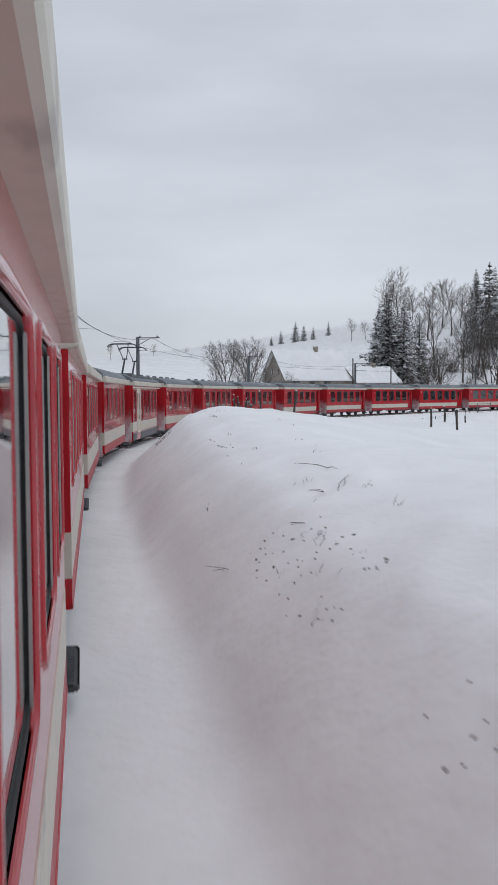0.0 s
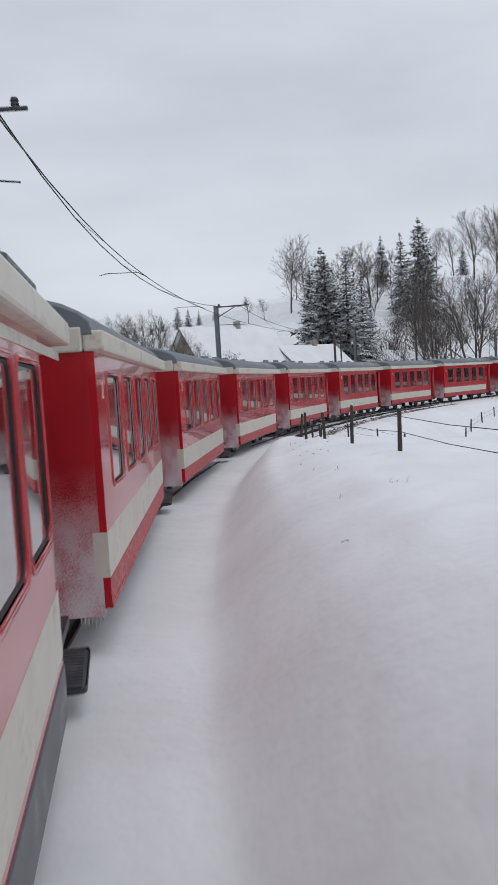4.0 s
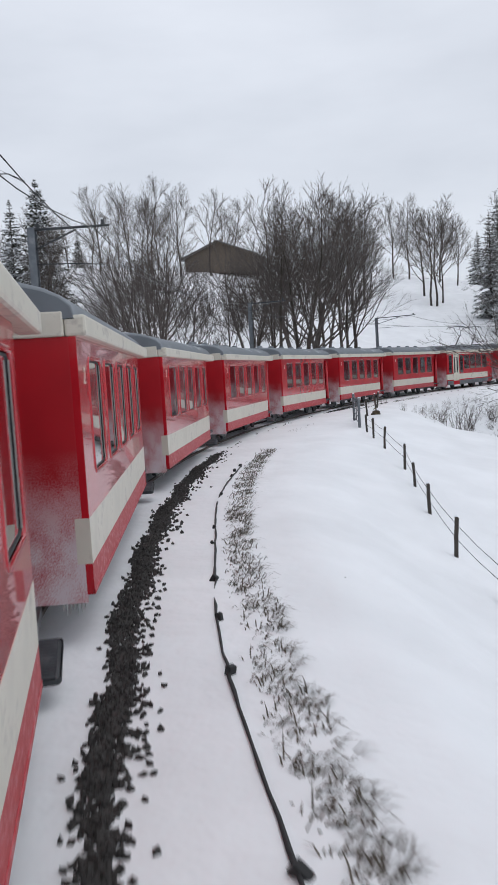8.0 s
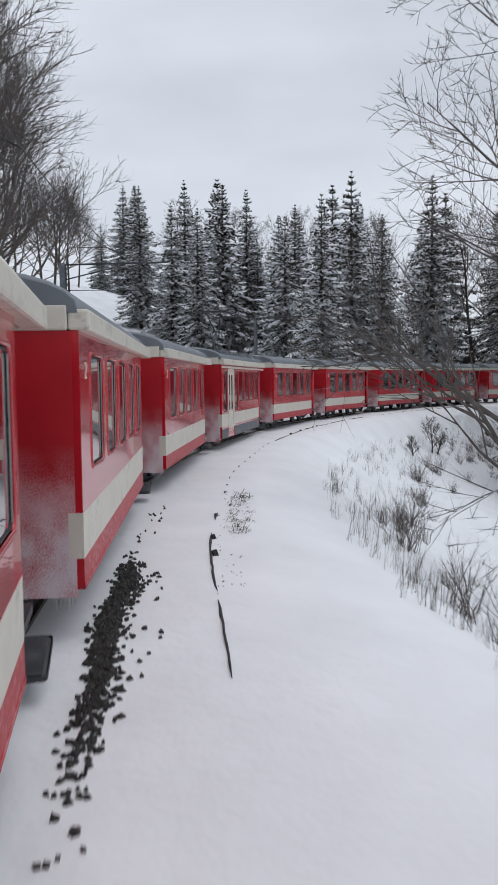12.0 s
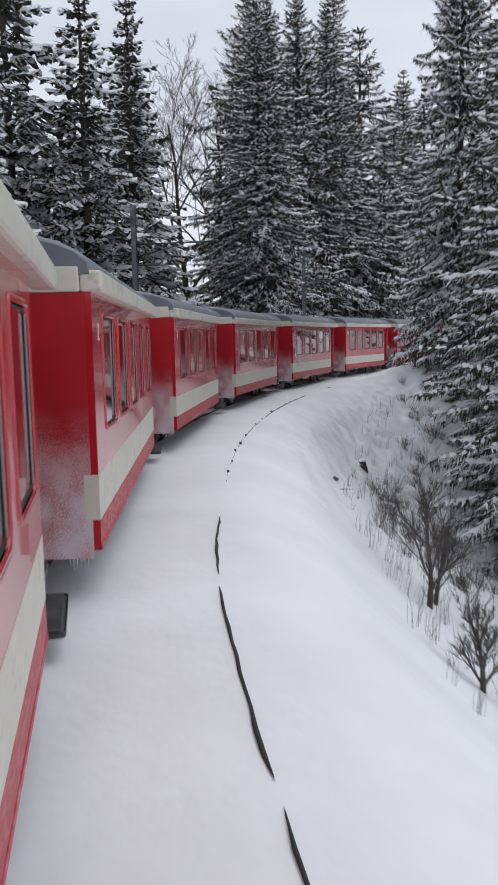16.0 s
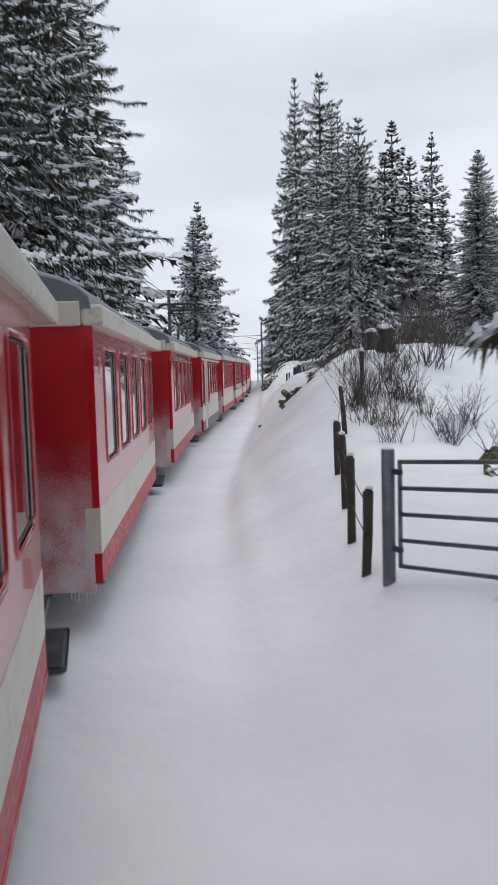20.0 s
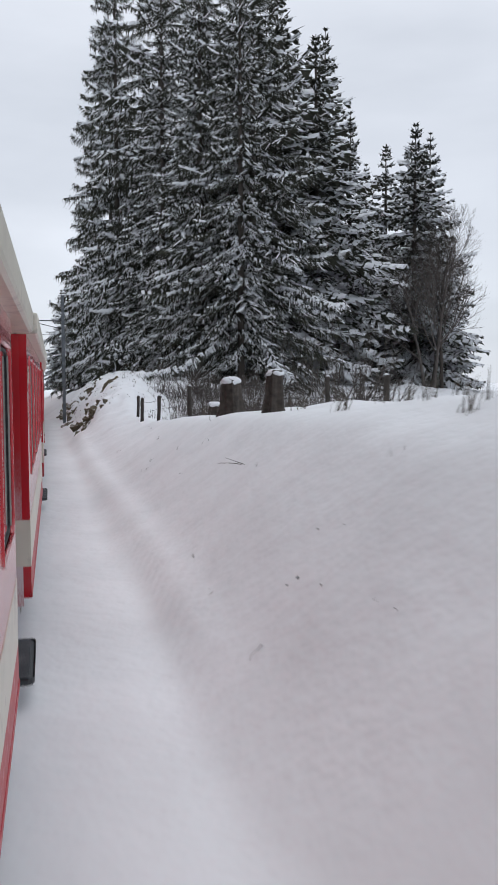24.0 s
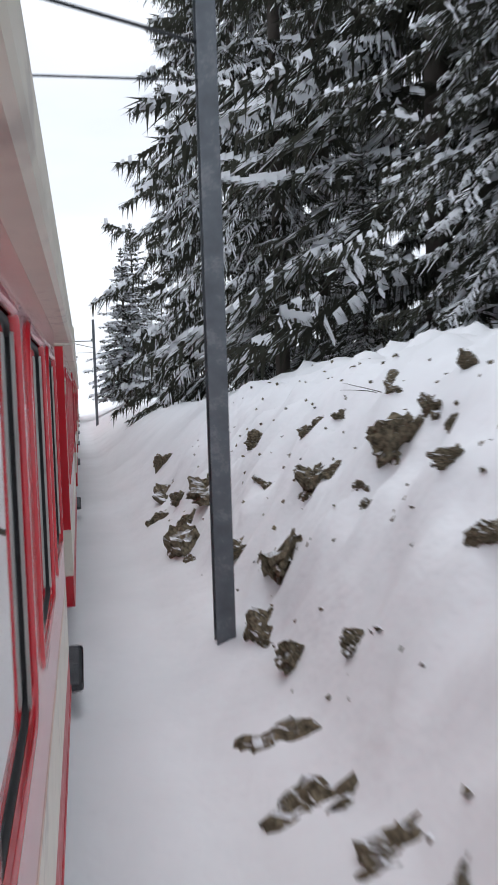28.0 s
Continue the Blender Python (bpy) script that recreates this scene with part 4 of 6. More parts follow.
def bare_mesh(seed, height, spread, trunks=1, depth=5, fine=0.018, low=0.28, wide=0.62):
    """A leafless tree: limbs forking down to fine twigs."""
    rnd = random.Random(seed)
    vs, fs = [], []

    def limb(p, way, ln, r, level):
        n = 6 if level == 0 else (5 if level == 1 else 3)
        sides = 7 if level == 0 else (5 if level == 1 else 3)
        last, q = None, Vector(p)
        w = Vector(way).normalized()
        kids = []
        for i in range(n + 1):
            u = i / n
            rr = r * (1 - (0.8 if level == 0 else 0.6) * u)
            ux = w.orthogonal().normalized()
            uy = w.cross(ux)
            ring = []
            for k in range(sides):
                c = 6.283 * k / sides
                ring.append(len(vs))
                vs.append(tuple(q + (ux * math.cos(c) + uy * math.sin(c)) * rr))
            if last:
                for k in range(sides):
                    fs.append((last[k], last[(k + 1) % sides], ring[(k + 1) % sides], ring[k]))
            last = ring
            kids.append((Vector(q), rr, w.copy(), u))
            if i < n:
                bend = 0.07 if level == 0 else 0.11
                w = (w + Vector((rnd.gauss(0, 1), rnd.gauss(0, 1), rnd.gauss(0.35, 0.5))) * bend).normalized()
                q = q + w * (ln / n)
        if level >= depth:
            for j in range(4):
                at, rr, way_, u_ = kids[rnd.randrange(len(kids))]
                nw = (w + Vector((rnd.gauss(0, 0.5), rnd.gauss(0, 0.5), rnd.gauss(0.15, 0.4)))).normalized()
                tip, off = at + nw * ln * rnd.uniform(0.4, 0.8), w.cross(nw).normalized() * max(fine * 0.8, r * 0.45)
                o = len(vs)
                vs.extend([tuple(at - off), tuple(at + off), tuple(tip)])
                fs.append((o, o + 1, o + 2))
            return
        count = (11, 6, 5, 4)[level] if level < 4 else 3
        start = low if level == 0 else 0.22
        for j in range(count):
            frac = start + (1 - start) * (j + rnd.random()) / count
            i = min(n - 1, int(frac * n))
            at = kids[i][0].lerp(kids[i + 1][0], frac * n - i)
            rr, cw = kids[i][1], kids[i][2]
            a = 6.283 * (j * 0.38 + rnd.random() * 0.25)
            ux = cw.orthogonal().normalized()
            side = ux * math.cos(a) + cw.cross(ux) * math.sin(a)
            tilt = rnd.uniform(0.6, 1.15) * spread * (1.25 - 0.5 * frac if level == 0 else 0.8)
            nw = (cw + side * tilt + Vector((0, 0, 0.12))).normalized()
            child = ln * (wide - 0.6 * wide * frac) * rnd.uniform(0.85, 1.15) if level == 0 else ln * (0.74 - 0.42 * frac) * rnd.uniform(0.85, 1.1)
            limb(at, nw, child, max(rr * (0.5 if level == 0 else 0.6), fine), level + 1)

    for k in range(trunks):
        a = 6.283 * k / trunks
        limb((0.4 * math.cos(a) * (trunks > 1), 0.4 * math.sin(a) * (trunks > 1), -0.3), (0.18 * math.cos(a) * (trunks > 1), 0.18 * math.sin(a) * (trunks > 1), 1), height * 0.9, 0.011 * height + 0.04, 0)
    top = max(v[2] for v in vs)
    s = height / top
    vs = [(x * s, y * s, z * s) for x, y, z in vs]
    return vs, fs


def make_bare(seed, height, spread, trunks=1, depth=5, fine=0.018, low=0.28, wide=0.62, name="bare_tree", label="leafless broadleaf tree with frosted twigs"):
    root = tagged(new(name), label, "tree", "bare winter trees")
    vs, fs = bare_mesh(seed, height, spread, trunks, depth, fine, low, wide)
    n0 = 42
    t = new("trunk", mesh_from("trunk", vs[:49], fs[:n0], M_BARK, True))
    c = new("crown", mesh_from("crown", vs, fs[n0:], M_TWIG))
    t.parent = c.parent = root
    return root


def put_trees(masters_list, rows, base_h, rnd):
    first = set()
    for t, d, top, *slim in rows:
        p = spot(t, d)
        g = gz(p.x, p.y)
        h = max(3.0, top + p.z - g)
        k = rnd.randrange(len(masters_list))
        m, mh = masters_list[k], base_h[k]
        s = h / mh
        sx = s * (rnd.uniform(0.9, 1.1) if h > 8 else 1) * (slim[0] if slim else 1)
        mat = Matrix.LocRotScale((p.x, p.y, g - 0.1), Euler((0, 0, rnd.uniform(0, 6.28))), None)
        if k not in first:
            first.add(k)
            ob = m
            ob.matrix_basis = mat
        else:
            ob = copy_thing(m, mat)
        ob.scale = (sx, sx, s)
    for k, m in enumerate(masters_list):
        if k not in first:
            for o in (*m.children_recursive, m):
                bpy.data.objects.remove(o)


rnd_t = random.Random(11)
SPR_H = [24.0, 20.0, 26.0, 16.0]
spruces = [make_spruce(1, 24.0, 5.6, 1.0, 0.44, 0.05, 1.2, 1.35), make_spruce(2, 20.0, 5.4, 1.05, 0.42, 0.05, 1.2, 1.35), make_spruce(3, 26.0, 5.6, 1.0, 0.44, 0.07, 1.2, 1.35), make_spruce(4, 16.0, 4.9, 1.2, 0.4, 0.03, 1.25, 1.35)]
NEAR_H = [26.0, 22.0, 14.0, 28.0]
near_spruces = [make_spruce(31, 26.0, 5.4, 0.88, 0.13, 0.08, 1.3, 1.0, label="tall spruce beside the line, boughs loaded with snow"),
                make_spruce(32, 22.0, 5.2, 0.9, 0.13, 0.12, 1.3, 1.0, label="tall spruce beside the line, boughs loaded with snow"),
                make_spruce(33, 14.0, 4.4, 1.2, 0.12, 0.02, 1.4, 1.0, label="broad spruce branched to the ground, thick with snow"),
                make_spruce(34, 28.0, 5.4, 0.95, 0.13, 0.26, 1.2, 1.0, label="tall spruce with a bare lower trunk and dead branches")]
SLOPE_H = [24.0, 20.0]
slope_spruces = [make_spruce(35, 24.0, 5.2, 1.75, 0.125, 0.03, 1.6, 1.0, 0.75, label="great spruce on the slope, thick with snow to the ground"),
                 make_spruce(36, 20.0, 5.0, 1.5, 0.125, 0.03, 1.5, 1.0, 0.75, label="great spruce on the slope, thick with snow to the ground")]
BARE_H = [16.0, 18.0, 14.0, 12.0]
bares = [make_bare(21, 16.0, 0.85, 1, 4, 0.009), make_bare(22, 18.0, 0.7, 1, 4, 0.009), make_bare(23, 14.0, 1.0, 1, 4, 0.009, 0.22, 0.66), make_bare(24, 12.0, 0.95, 3, 3, 0.012)]
far_bares = [make_bare(26, 16.0, 0.85, 1, 3, 0.02), make_bare(27, 18.0, 0.75, 1, 3, 0.02), make_bare(28, 14.0, 1.0, 1, 3, 0.02, 0.2, 0.66)]
broad_tree = make_bare(25, 17.0, 1.3, 1, 4, 0.009, 0.1, 0.66, label="broad leafless tree, low boughs lined with snow")
HUT_ROWS = [(17.2, -97, 41), (17.45, -99, 43), (17.7, -98, 42), (18.0, -98, 41), (17.0, -101, 41), (17.3, -94, 38)]
# Seconds along the line, metres to its right, height of the top over the rails.
BARE_ROWS_A = [
    (11.15, -45.3, 12.3), (11.55, -46.9, 13.1), (8.8, -14.9, 6.8), (9.3, -14.9, 7.0), (9.75, -16.1, 6.3), (10.2, -16.7, 5.7), (13.65, -216.8, 21.8), (14.0, -213.2, 20.5),
    (13.2, -221.3, 21.7), (15.2, -138.7, 26.1), (15.35, -137.2, 25.3), (15.6, -102.6, 32.7), (15.85, -100.4, 34.0), (16.05, -98.5, 31.7), (14.8, -77.4, 20.6), (12.3, -11.7, 10.5),
    (11.95, -8.5, 10.5), (14.24, -6.6, 14.8), (11.7, -11.6, 6.6), (15.6, -134.7, 41.9), (15.45, -115.0, 35.6), (16.05, -120.0, 35.7), (16.1, -109.0, 33.4), (14.6, -56.8, 23.5),
    (15.35, -61.1, 24.3), (14.6, -45.3, 19.9), (14.9, -76.2, 24.6), (14.15, -25.5, 17.7), (17.15, -148.3, 46.0), (17.3, -146.6, 44.7),
]
BARE_ROWS_B = [
    (17.4, -140.4, 44.0), (17.55, -135.9, 43.9), (17.7, -129.6, 46.0), (17.85, -124.9, 44.6), (17.95, -122.5, 43.8), (18.35, -108.8, 40.8), (16.4, -188.6, 43.1), (16.3, -189.8, 41.0),
    (14.85, -48.2, 14.7), (14.95, -56.0, 14.6), (14.95, -43.2, 12.6), (14.8, -28.1, 14.4), (14.8, -17.8, 14.1), (14.95, -36.7, 13.9), (14.9, -23.8, 12.2), (18.6, -116.0, 43.3),
    (18.95, -106.6, 42.1), (19.5, -112.1, 44.9), (20.0, -90.2, 39.6), (20.3, -87.3, 38.1), (19.85, -91.6, 38.4), (20.35, -81.3, 32.7), (14.8, -14.1, 17.8), (14.8, -10.0, 16.4),
    (15.35, -23.2, 16.0), (18.7, -63.9, 32.6), (15.9, -22.2, 18.8), (14.95, -21.5, 13.2), (14.4, -14.0, 18.2), (14.65, -13.0, 19.2),
]
BARE_ROWS_C = [
    (15.3, -12.4, 19.2), (19.3, -56.9, 28.9), (15.55, -28.2, 18.3), (19.5, -66.7, 32.0), (19.25, -57.3, 29.4), (19.5, -60.3, 29.2), (21.4, -57.9, 30.3), (20.95, -62.4, 31.4),
    (21.45, -44.2, 27.5), (29.0, 26.8, 15.2), (28.85, 25.1, 12.8), (21.6, -15.8, 22.9), (21.95, -15.1, 23.3), (22.15, -62.5, 31.1), (22.6, -44.5, 28.3), (22.45, -32.3, 25.1),
]
bare_rows = BARE_ROWS_A + BARE_ROWS_B + BARE_ROWS_C
put_trees(bares, [r for r in bare_rows if abs(r[1]) < 55], BARE_H, rnd_t)
put_trees(far_bares, [r for r in bare_rows if abs(r[1]) >= 55] + HUT_ROWS, BARE_H[:3], rnd_t)
SPRUCE_ROWS_A = [
    (14.75, -185.1, 23.2), (14.85, -183.8, 25.3), (15.0, -182.6, 26.3), (15.1, -181.4, 27.2), (15.2, -180.3, 26.6), (15.9, -78.5, 34.5), (15.95, -88.7, 33.5), (16.05, -82.3, 34.0),
    (13.95, -45.3, 18.5), (13.45, -47.9, 19.1), (13.45, -44.3, 21.2), (13.75, -48.4, 19.8), (13.45, -45.0, 22.1), (13.55, -41.3, 21.1), (13.6, -51.0, 20.5), (16.75, -147.8, 43.6),
    (17.55, -144.3, 39.9), (15.1, -192.2, 29.5), (15.45, -188.5, 29.3), (21.15, -89.9, 38.7), (21.25, -88.6, 38.8), (20.8, -87.4, 30.5), (19.2, -34.8, 22.2), (19.15, -30.1, 20.9),
    (19.6, -32.3, 24.9), (20.0, -28.7, 21.6), (21.45, -57.4, 27.7), (20.4, -30.6, 22.6), (21.55, -97.4, 40.5), (19.45, -21.4, 19.5),
]
SPRUCE_ROWS_B = [
    (19.1, -10.4, 21.3), (20.1, -33.6, 19.1), (18.4, -8.5, 17.7), (19.75, -41.2, 27.1), (20.1, -40.8, 28.0), (20.05, -34.8, 25.6), (19.4, -43.4, 25.9), (19.9, -25.0, 22.0),
    (21.4, -37.9, 29.3), (21.3, -31.9, 26.2), (19.1, -7.2, 17.0), (20.8, -14.6, 25.0), (21.5, -10.2, 26.2), (21.4, -7.6, 25.9), (21.35, -8.5, 25.9), (23.0, -39.7, 26.4),
    (22.0, -12.5, 28.4), (22.4, -13.2, 29.7), (22.15, -9.4, 28.7), (22.6, -9.1, 28.8), (24.7, -12.2, 27.3), (25.25, -11.9, 27.8), (21.5, -29.8, 23.8), (21.6, -35.7, 26.6),
    (25.8, -14.9, 31.6), (26.3, -13.5, 32.5), (22.7, -8.9, 31.8), (22.25, -9.8, 28.1), (22.5, -13.4, 28.5), (23.3, -9.2, 29.4),
]
SPRUCE_ROWS_C = [
    (30.6, -19.0, 29.7), (21.95, -23.7, 26.4), (34.65, -10.1, 23.5), (32.55, -8.5, 25.2), (29.1, 15.3, 26.4), (29.25, 18.4, 26.5), (29.35, 10.9, 24.9), (29.9, 23.7, 23.9),
    (29.45, 26.9, 21.8), (29.6, 28.9, 21.7), (23.7, -8.5, 22.5), (23.05, -8.5, 21.2), (23.8, -8.0, 22.0), (29.8, 17.4, 32.2), (30.4, 23.5, 32.2), (31.25, 33.0, 26.0),
    (31.3, 36.0, 26.7), (30.55, 33.2, 20.1), (32.05, 34.5, 26.3), (34.3, -8.5, 30.3), (35.25, 4.1, 15.7), (35.4, 5.1, 18.2), (33.85, -8.5, 31.6), (35.8, 7.1, 14.1),
]
spruce_rows = SPRUCE_ROWS_A + SPRUCE_ROWS_B + SPRUCE_ROWS_C
beside = [r for r in spruce_rows if abs(r[1]) < 13 and 20 < r[0] < 25]
put_trees(spruces, [r for r in spruce_rows if r not in beside], SPR_H, rnd_t)
# Spruces close to the line: the tall group on the bank, and those below the curve.
NEAR_ROWS = [
    (28.6, 9.0, 30, 0.55), (28.9, 10, 31, 0.72), (28.4, 11.5, 28, 0.8), (29.3, 8.0, 29, 0.6), (29.9, 9, 38, 0.75), (30.5, 6.4, 40, 0.47), (28.15, 10.2, 27, 0.66), (29.5, 13, 28, 1.0), (30.3, 12.5, 26, 1.0), (31.4, 6.8, 38, 0.47),
    (32.3, 6.2, 28, 0.52), (31, 9.5, 28, 0.9), (29.2, 8.6, 12, 0.8), (29.9, 7.0, 9, 0.8), (30.8, 6.0, 10, 0.7), (28.8, 8.4, 6, 0.6), (24.1, -8.2, 28, 0.95),
]
SLOPE_ROWS = [(20.38, 6.4, 24, 0.62), (20.0, 9.6, 24, 0.8), (19.4, 10, 20, 0.9), (18.7, 10.5, 16), (19.2, 13, 19), (17.8, 12.5, 14), (22.3, 8, 8.6)]
put_trees(near_spruces, NEAR_ROWS + [(t, min(d, -8.0), top, 0.85) for t, d, top in beside], NEAR_H, rnd_t)
put_trees([broad_tree], [(14.4, 9.6, 15.0)], [17.0], rnd_t)
put_trees(slope_spruces, SLOPE_ROWS, SLOPE_H, rnd_t)


# ---- fences ----
def lean(rnd, k=0.06):
    return Euler((rnd.gauss(0, k), rnd.gauss(0, k), rnd.uniform(0, 6.28)))


def post_mesh(seed, h, r):
    """A split stake with an uneven pointed top and a cap of snow."""
    rnd = random.Random(seed)
    bm = bmesh.new()
    tube(bm, [(0, 0, -0.4), (0.01, 0, h * 0.5), (0.0, 0.01, h - 0.05), (0.015, 0, h)], [r * 1.05, r, r * 0.95, r * 0.45], 7)
    for v in bm.verts:
        v.co.x += rnd.gauss(0, r * 0.12)
        v.co.y += rnd.gauss(0, r * 0.12)
    me = bpy.data.meshes.new("stake")
    bm.to_mesh(me)
    bm.free()
    me.materials.append(M_POST)
    bm = bmesh.new()
    bmesh.ops.create_uvsphere(bm, u_segments=8, v_segments=5, radius=1.0, matrix=Matrix.LocRotScale((0.01, 0, h + 0.005), None, (r * 0.9, r * 0.8, 0.03)))
    cap = bpy.data.meshes.new("snow_cap")
    bm.to_mesh(cap)
    bm.free()
    cap.materials.append(M_BOUGH_SNOW)
    return me, cap


STAKES = [post_mesh(s, 1.0, 0.05) for s in range(4)]


def fence(rows, wires=(0.45, 0.8), height=1.0, seed=3, wire=True, label="grey weathered wooden fence posts with barbed wire", thick=1.0):
    """A fence through (seconds, metres right) places."""
    rnd = random.Random(seed)
    root = tagged(new("wire_fence"), label, "fence")
    tops = []
    for t, d in rows:
        p = on_ground(t, d)
        h = height * rnd.uniform(0.85, 1.12)
        m, cap = rnd.choice(STAKES)
        ob = new("post", m)
        ob.parent = root
        ob.matrix_basis = Matrix.LocRotScale(p, lean(rnd), (0.95 * thick, 0.95 * thick, h))
        c = new("snow_cap", cap)
        c.parent = ob
        tops.append((ob, h))
    if wire:
        for (a, ha), (b, hb) in zip(tops, tops[1:]):
            for w in wires:
                pa, pb = a.matrix_basis @ Vector((0, 0, w)), b.matrix_basis @ Vector((0, 0, w))
                mid = (pa + pb) / 2 - Vector((0, 0, 0.03))
                bm = bmesh.new()
                tube(bm, [pa, mid, pb], 0.006, 4)
                part("wire", bm, M_WIRE, root)
    return root


fence([(2.5, 5.6), (2.95, 5.0), (3.25, 4.6), (3.55, 4.3), (3.9, 4.1), (4.3, 3.9), (4.8, 3.6), (5.3, 3.3), (5.65, 2.9), (5.92, 2.45), (6.14, 1.99), (6.47, 1.71), (6.8, 1.59), (7.15, 1.46), (7.41, 1.42)], height=0.72, thick=0.75, seed=5)
fence([(7.41, 1.42), (7.69, 2.22), (7.97, 3.17), (8.25, 4.08), (8.55, 4.97), (9.08, 5.95), (9.35, 5.6), (9.6, 5.4), (9.9, 5.4), (10.2, 5.4), (10.45, 5.3), (10.75, 4.75), (11.05, 4.25), (11.2, 3.9)], seed=8, height=0.75, thick=0.85)
fence([(3.95, 13.6), (3.0, 12.5), (4.4, 15), (5.1, 17), (6.0, 19), (7.0, 20)], wire=False, height=0.9, seed=10, label="row of dark stakes standing in a snowy field")
fence([(12.3, -9.2), (12.8, -10.5), (13.2, -12), (13.7, -14)], seed=12, label="old wooden stakes beyond the railway line")
fence([(12.0, 2.8), (12.27, 2.7), (12.35, 2.55)], seed=14, height=0.95, label="leaning wooden posts beside a snowy track")
fence([(20.75, 2.05), (20.86, 2.15), (21.0, 2.35), (21.2, 2.6), (21.5, 3.2), (21.8, 4.0), (22.1, 4.6), (22.5, 5.0)], seed=16, height=0.9, thick=1.0)
fence([(25.3, 5.6), (25.53, 5.3), (25.85, 4.1), (26.15, 3.6), (26.48, 3.2), (26.8, 3.1), (27.0, 3.2)], seed=18, height=0.78, thick=1.15, label="old fence posts below dark spruces")
fence([(21.2, -8), (21.7, -8.6), (22.3, -9), (22.9, -9.6)], seed=19, label="old wooden stakes beyond the railway line")


def field_gate(t0, d0, t1, d1, seed):
    """A tubular five-bar gate between two steel posts."""
    a, b = on_ground(t0, d0), on_ground(t1, d1)
    ln = (b - a).length
    way = math.degrees(math.atan2((b - a).y, (b - a).x))
    root = tagged(new("field_gate"), "grey galvanised steel field gate with five rails, closed", "gate")
    root.matrix_basis = pose(a.x, a.y, a.z, 0, 0, way)
    rise = (b.z - a.z) / ln
    for x, z in ((0, 0.0), (ln, rise * ln)):
        bm = bmesh.new()
        tube(bm, [(x, 0, z - 0.4), (x, 0, z + 1.22)], 0.06, 10)
        g = part("gate_post", bm, M_STEEL, root)
        bm = bmesh.new()
        bmesh.ops.create_uvsphere(bm, u_segments=8, v_segments=5, radius=1, matrix=Matrix.LocRotScale((x, 0, z + 1.22), None, (0.06, 0.06, 0.035)))
        part("snow_cap", bm, M_BOUGH_SNOW, g)
    fr = bmesh.new()
    for x in (0.13, ln - 0.13, ln * 0.5):
        tube(fr, [(x, 0, rise * x + 0.16), (x, 0, rise * x + 1.12)], 0.02, 8)
    part("stile", fr, M_STEEL, root)
    for k in range(5):
        z = 0.17 + 0.235 * k
        bm = bmesh.new()
        tube(bm, [(0.12, 0, rise * 0.1 + z), (ln - 0.12, 0, rise * ln + z)], 0.02, 8)
        part("rail", bm, M_STEEL, root)
    for z in (0.3, 1.0):
        bm = bmesh.new()
        box(bm, 0.04, 0.15, -0.02, 0.02, z, z + 0.05, 0.005)
        part("hinge", bm, M_DARK, root)


field_gate(11.8, 2.55, 11.43, 3.35, 1)
field_gate(20.7, 2.15, 20.42, 4.2, 2)
field_gate(13.2, -14, 13.05, -16.5, 3)


# ---- masts and wires of the railway ----
def h_column(bm, h, s=0.088):
    box(bm, -s, s, -s, -s + 0.014, -0.5, h)
    box(bm, -s, s, s - 0.014, s, -0.5, h)
    box(bm, -0.007, 0.007, -s + 0.014, s - 0.014, -0.5, h)


MASTS = [(2.6, -3.2), (5.0, -3.0), (7.52, -3.1), (9.85, -3.4), (12.2, -3.6), (14.46, -4.9), (16.7, -4.6), (19.0, -4.9), (21.2, -4.7), (25.0, -4.4), (28.72, 1.2), (33.6, 1.1)]
WIRE_Z, ROPE_Z = 5.15, 6.0
WIRE_D, ROPE_D = -1.4, -1.95
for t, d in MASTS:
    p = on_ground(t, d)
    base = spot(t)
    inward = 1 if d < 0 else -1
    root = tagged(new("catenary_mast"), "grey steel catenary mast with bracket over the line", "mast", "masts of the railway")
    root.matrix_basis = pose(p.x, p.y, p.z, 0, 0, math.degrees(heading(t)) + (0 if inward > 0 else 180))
    top = base.z + (6.1 if t < 18 else 7.5) - p.z
    bm = bmesh.new()
    h_column(bm, top)
    part("column", bm, M_STEEL, root)
    reach = abs(TRACK_D - d)
    bz, rz = base.z + WIRE_Z - p.z, base.z + ROPE_Z - p.z
    bm = bmesh.new()
    tube(bm, [(0, 0, rz + 0.05), (reach + 0.15, 0, rz + 0.05)], 0.03, 8)
    arm = part("bracket_arm", bm, M_DARK, root)
    bm = bmesh.new()
    tube(bm, [(0, 0, rz - 0.42), (reach * 0.62, 0, rz)], 0.02, 8)
    part("brace", bm, M_DARK, arm)
    bm = bmesh.new()
    tube(bm, [(0, 0, bz + 0.12), (reach * 0.5, 0, bz + 0.1), (reach, 0, bz + 0.03)], 0.012, 6)
    part("steady_arm", bm, M_DARK, arm)
    for x, z in ((0.14, rz + 0.05), (reach, rz + 0.05)):
        bm = bmesh.new()
        for k in range(3):
            bmesh.ops.create_cone(bm, cap_ends=True, segments=10, radius1=0.055, radius2=0.04, depth=0.04, matrix=pose(x, 0, z + 0.02 + k * 0.045))
        part("insulator", bm, M_DARK, arm)
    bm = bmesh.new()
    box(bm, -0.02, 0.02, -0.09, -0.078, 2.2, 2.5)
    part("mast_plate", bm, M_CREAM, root)

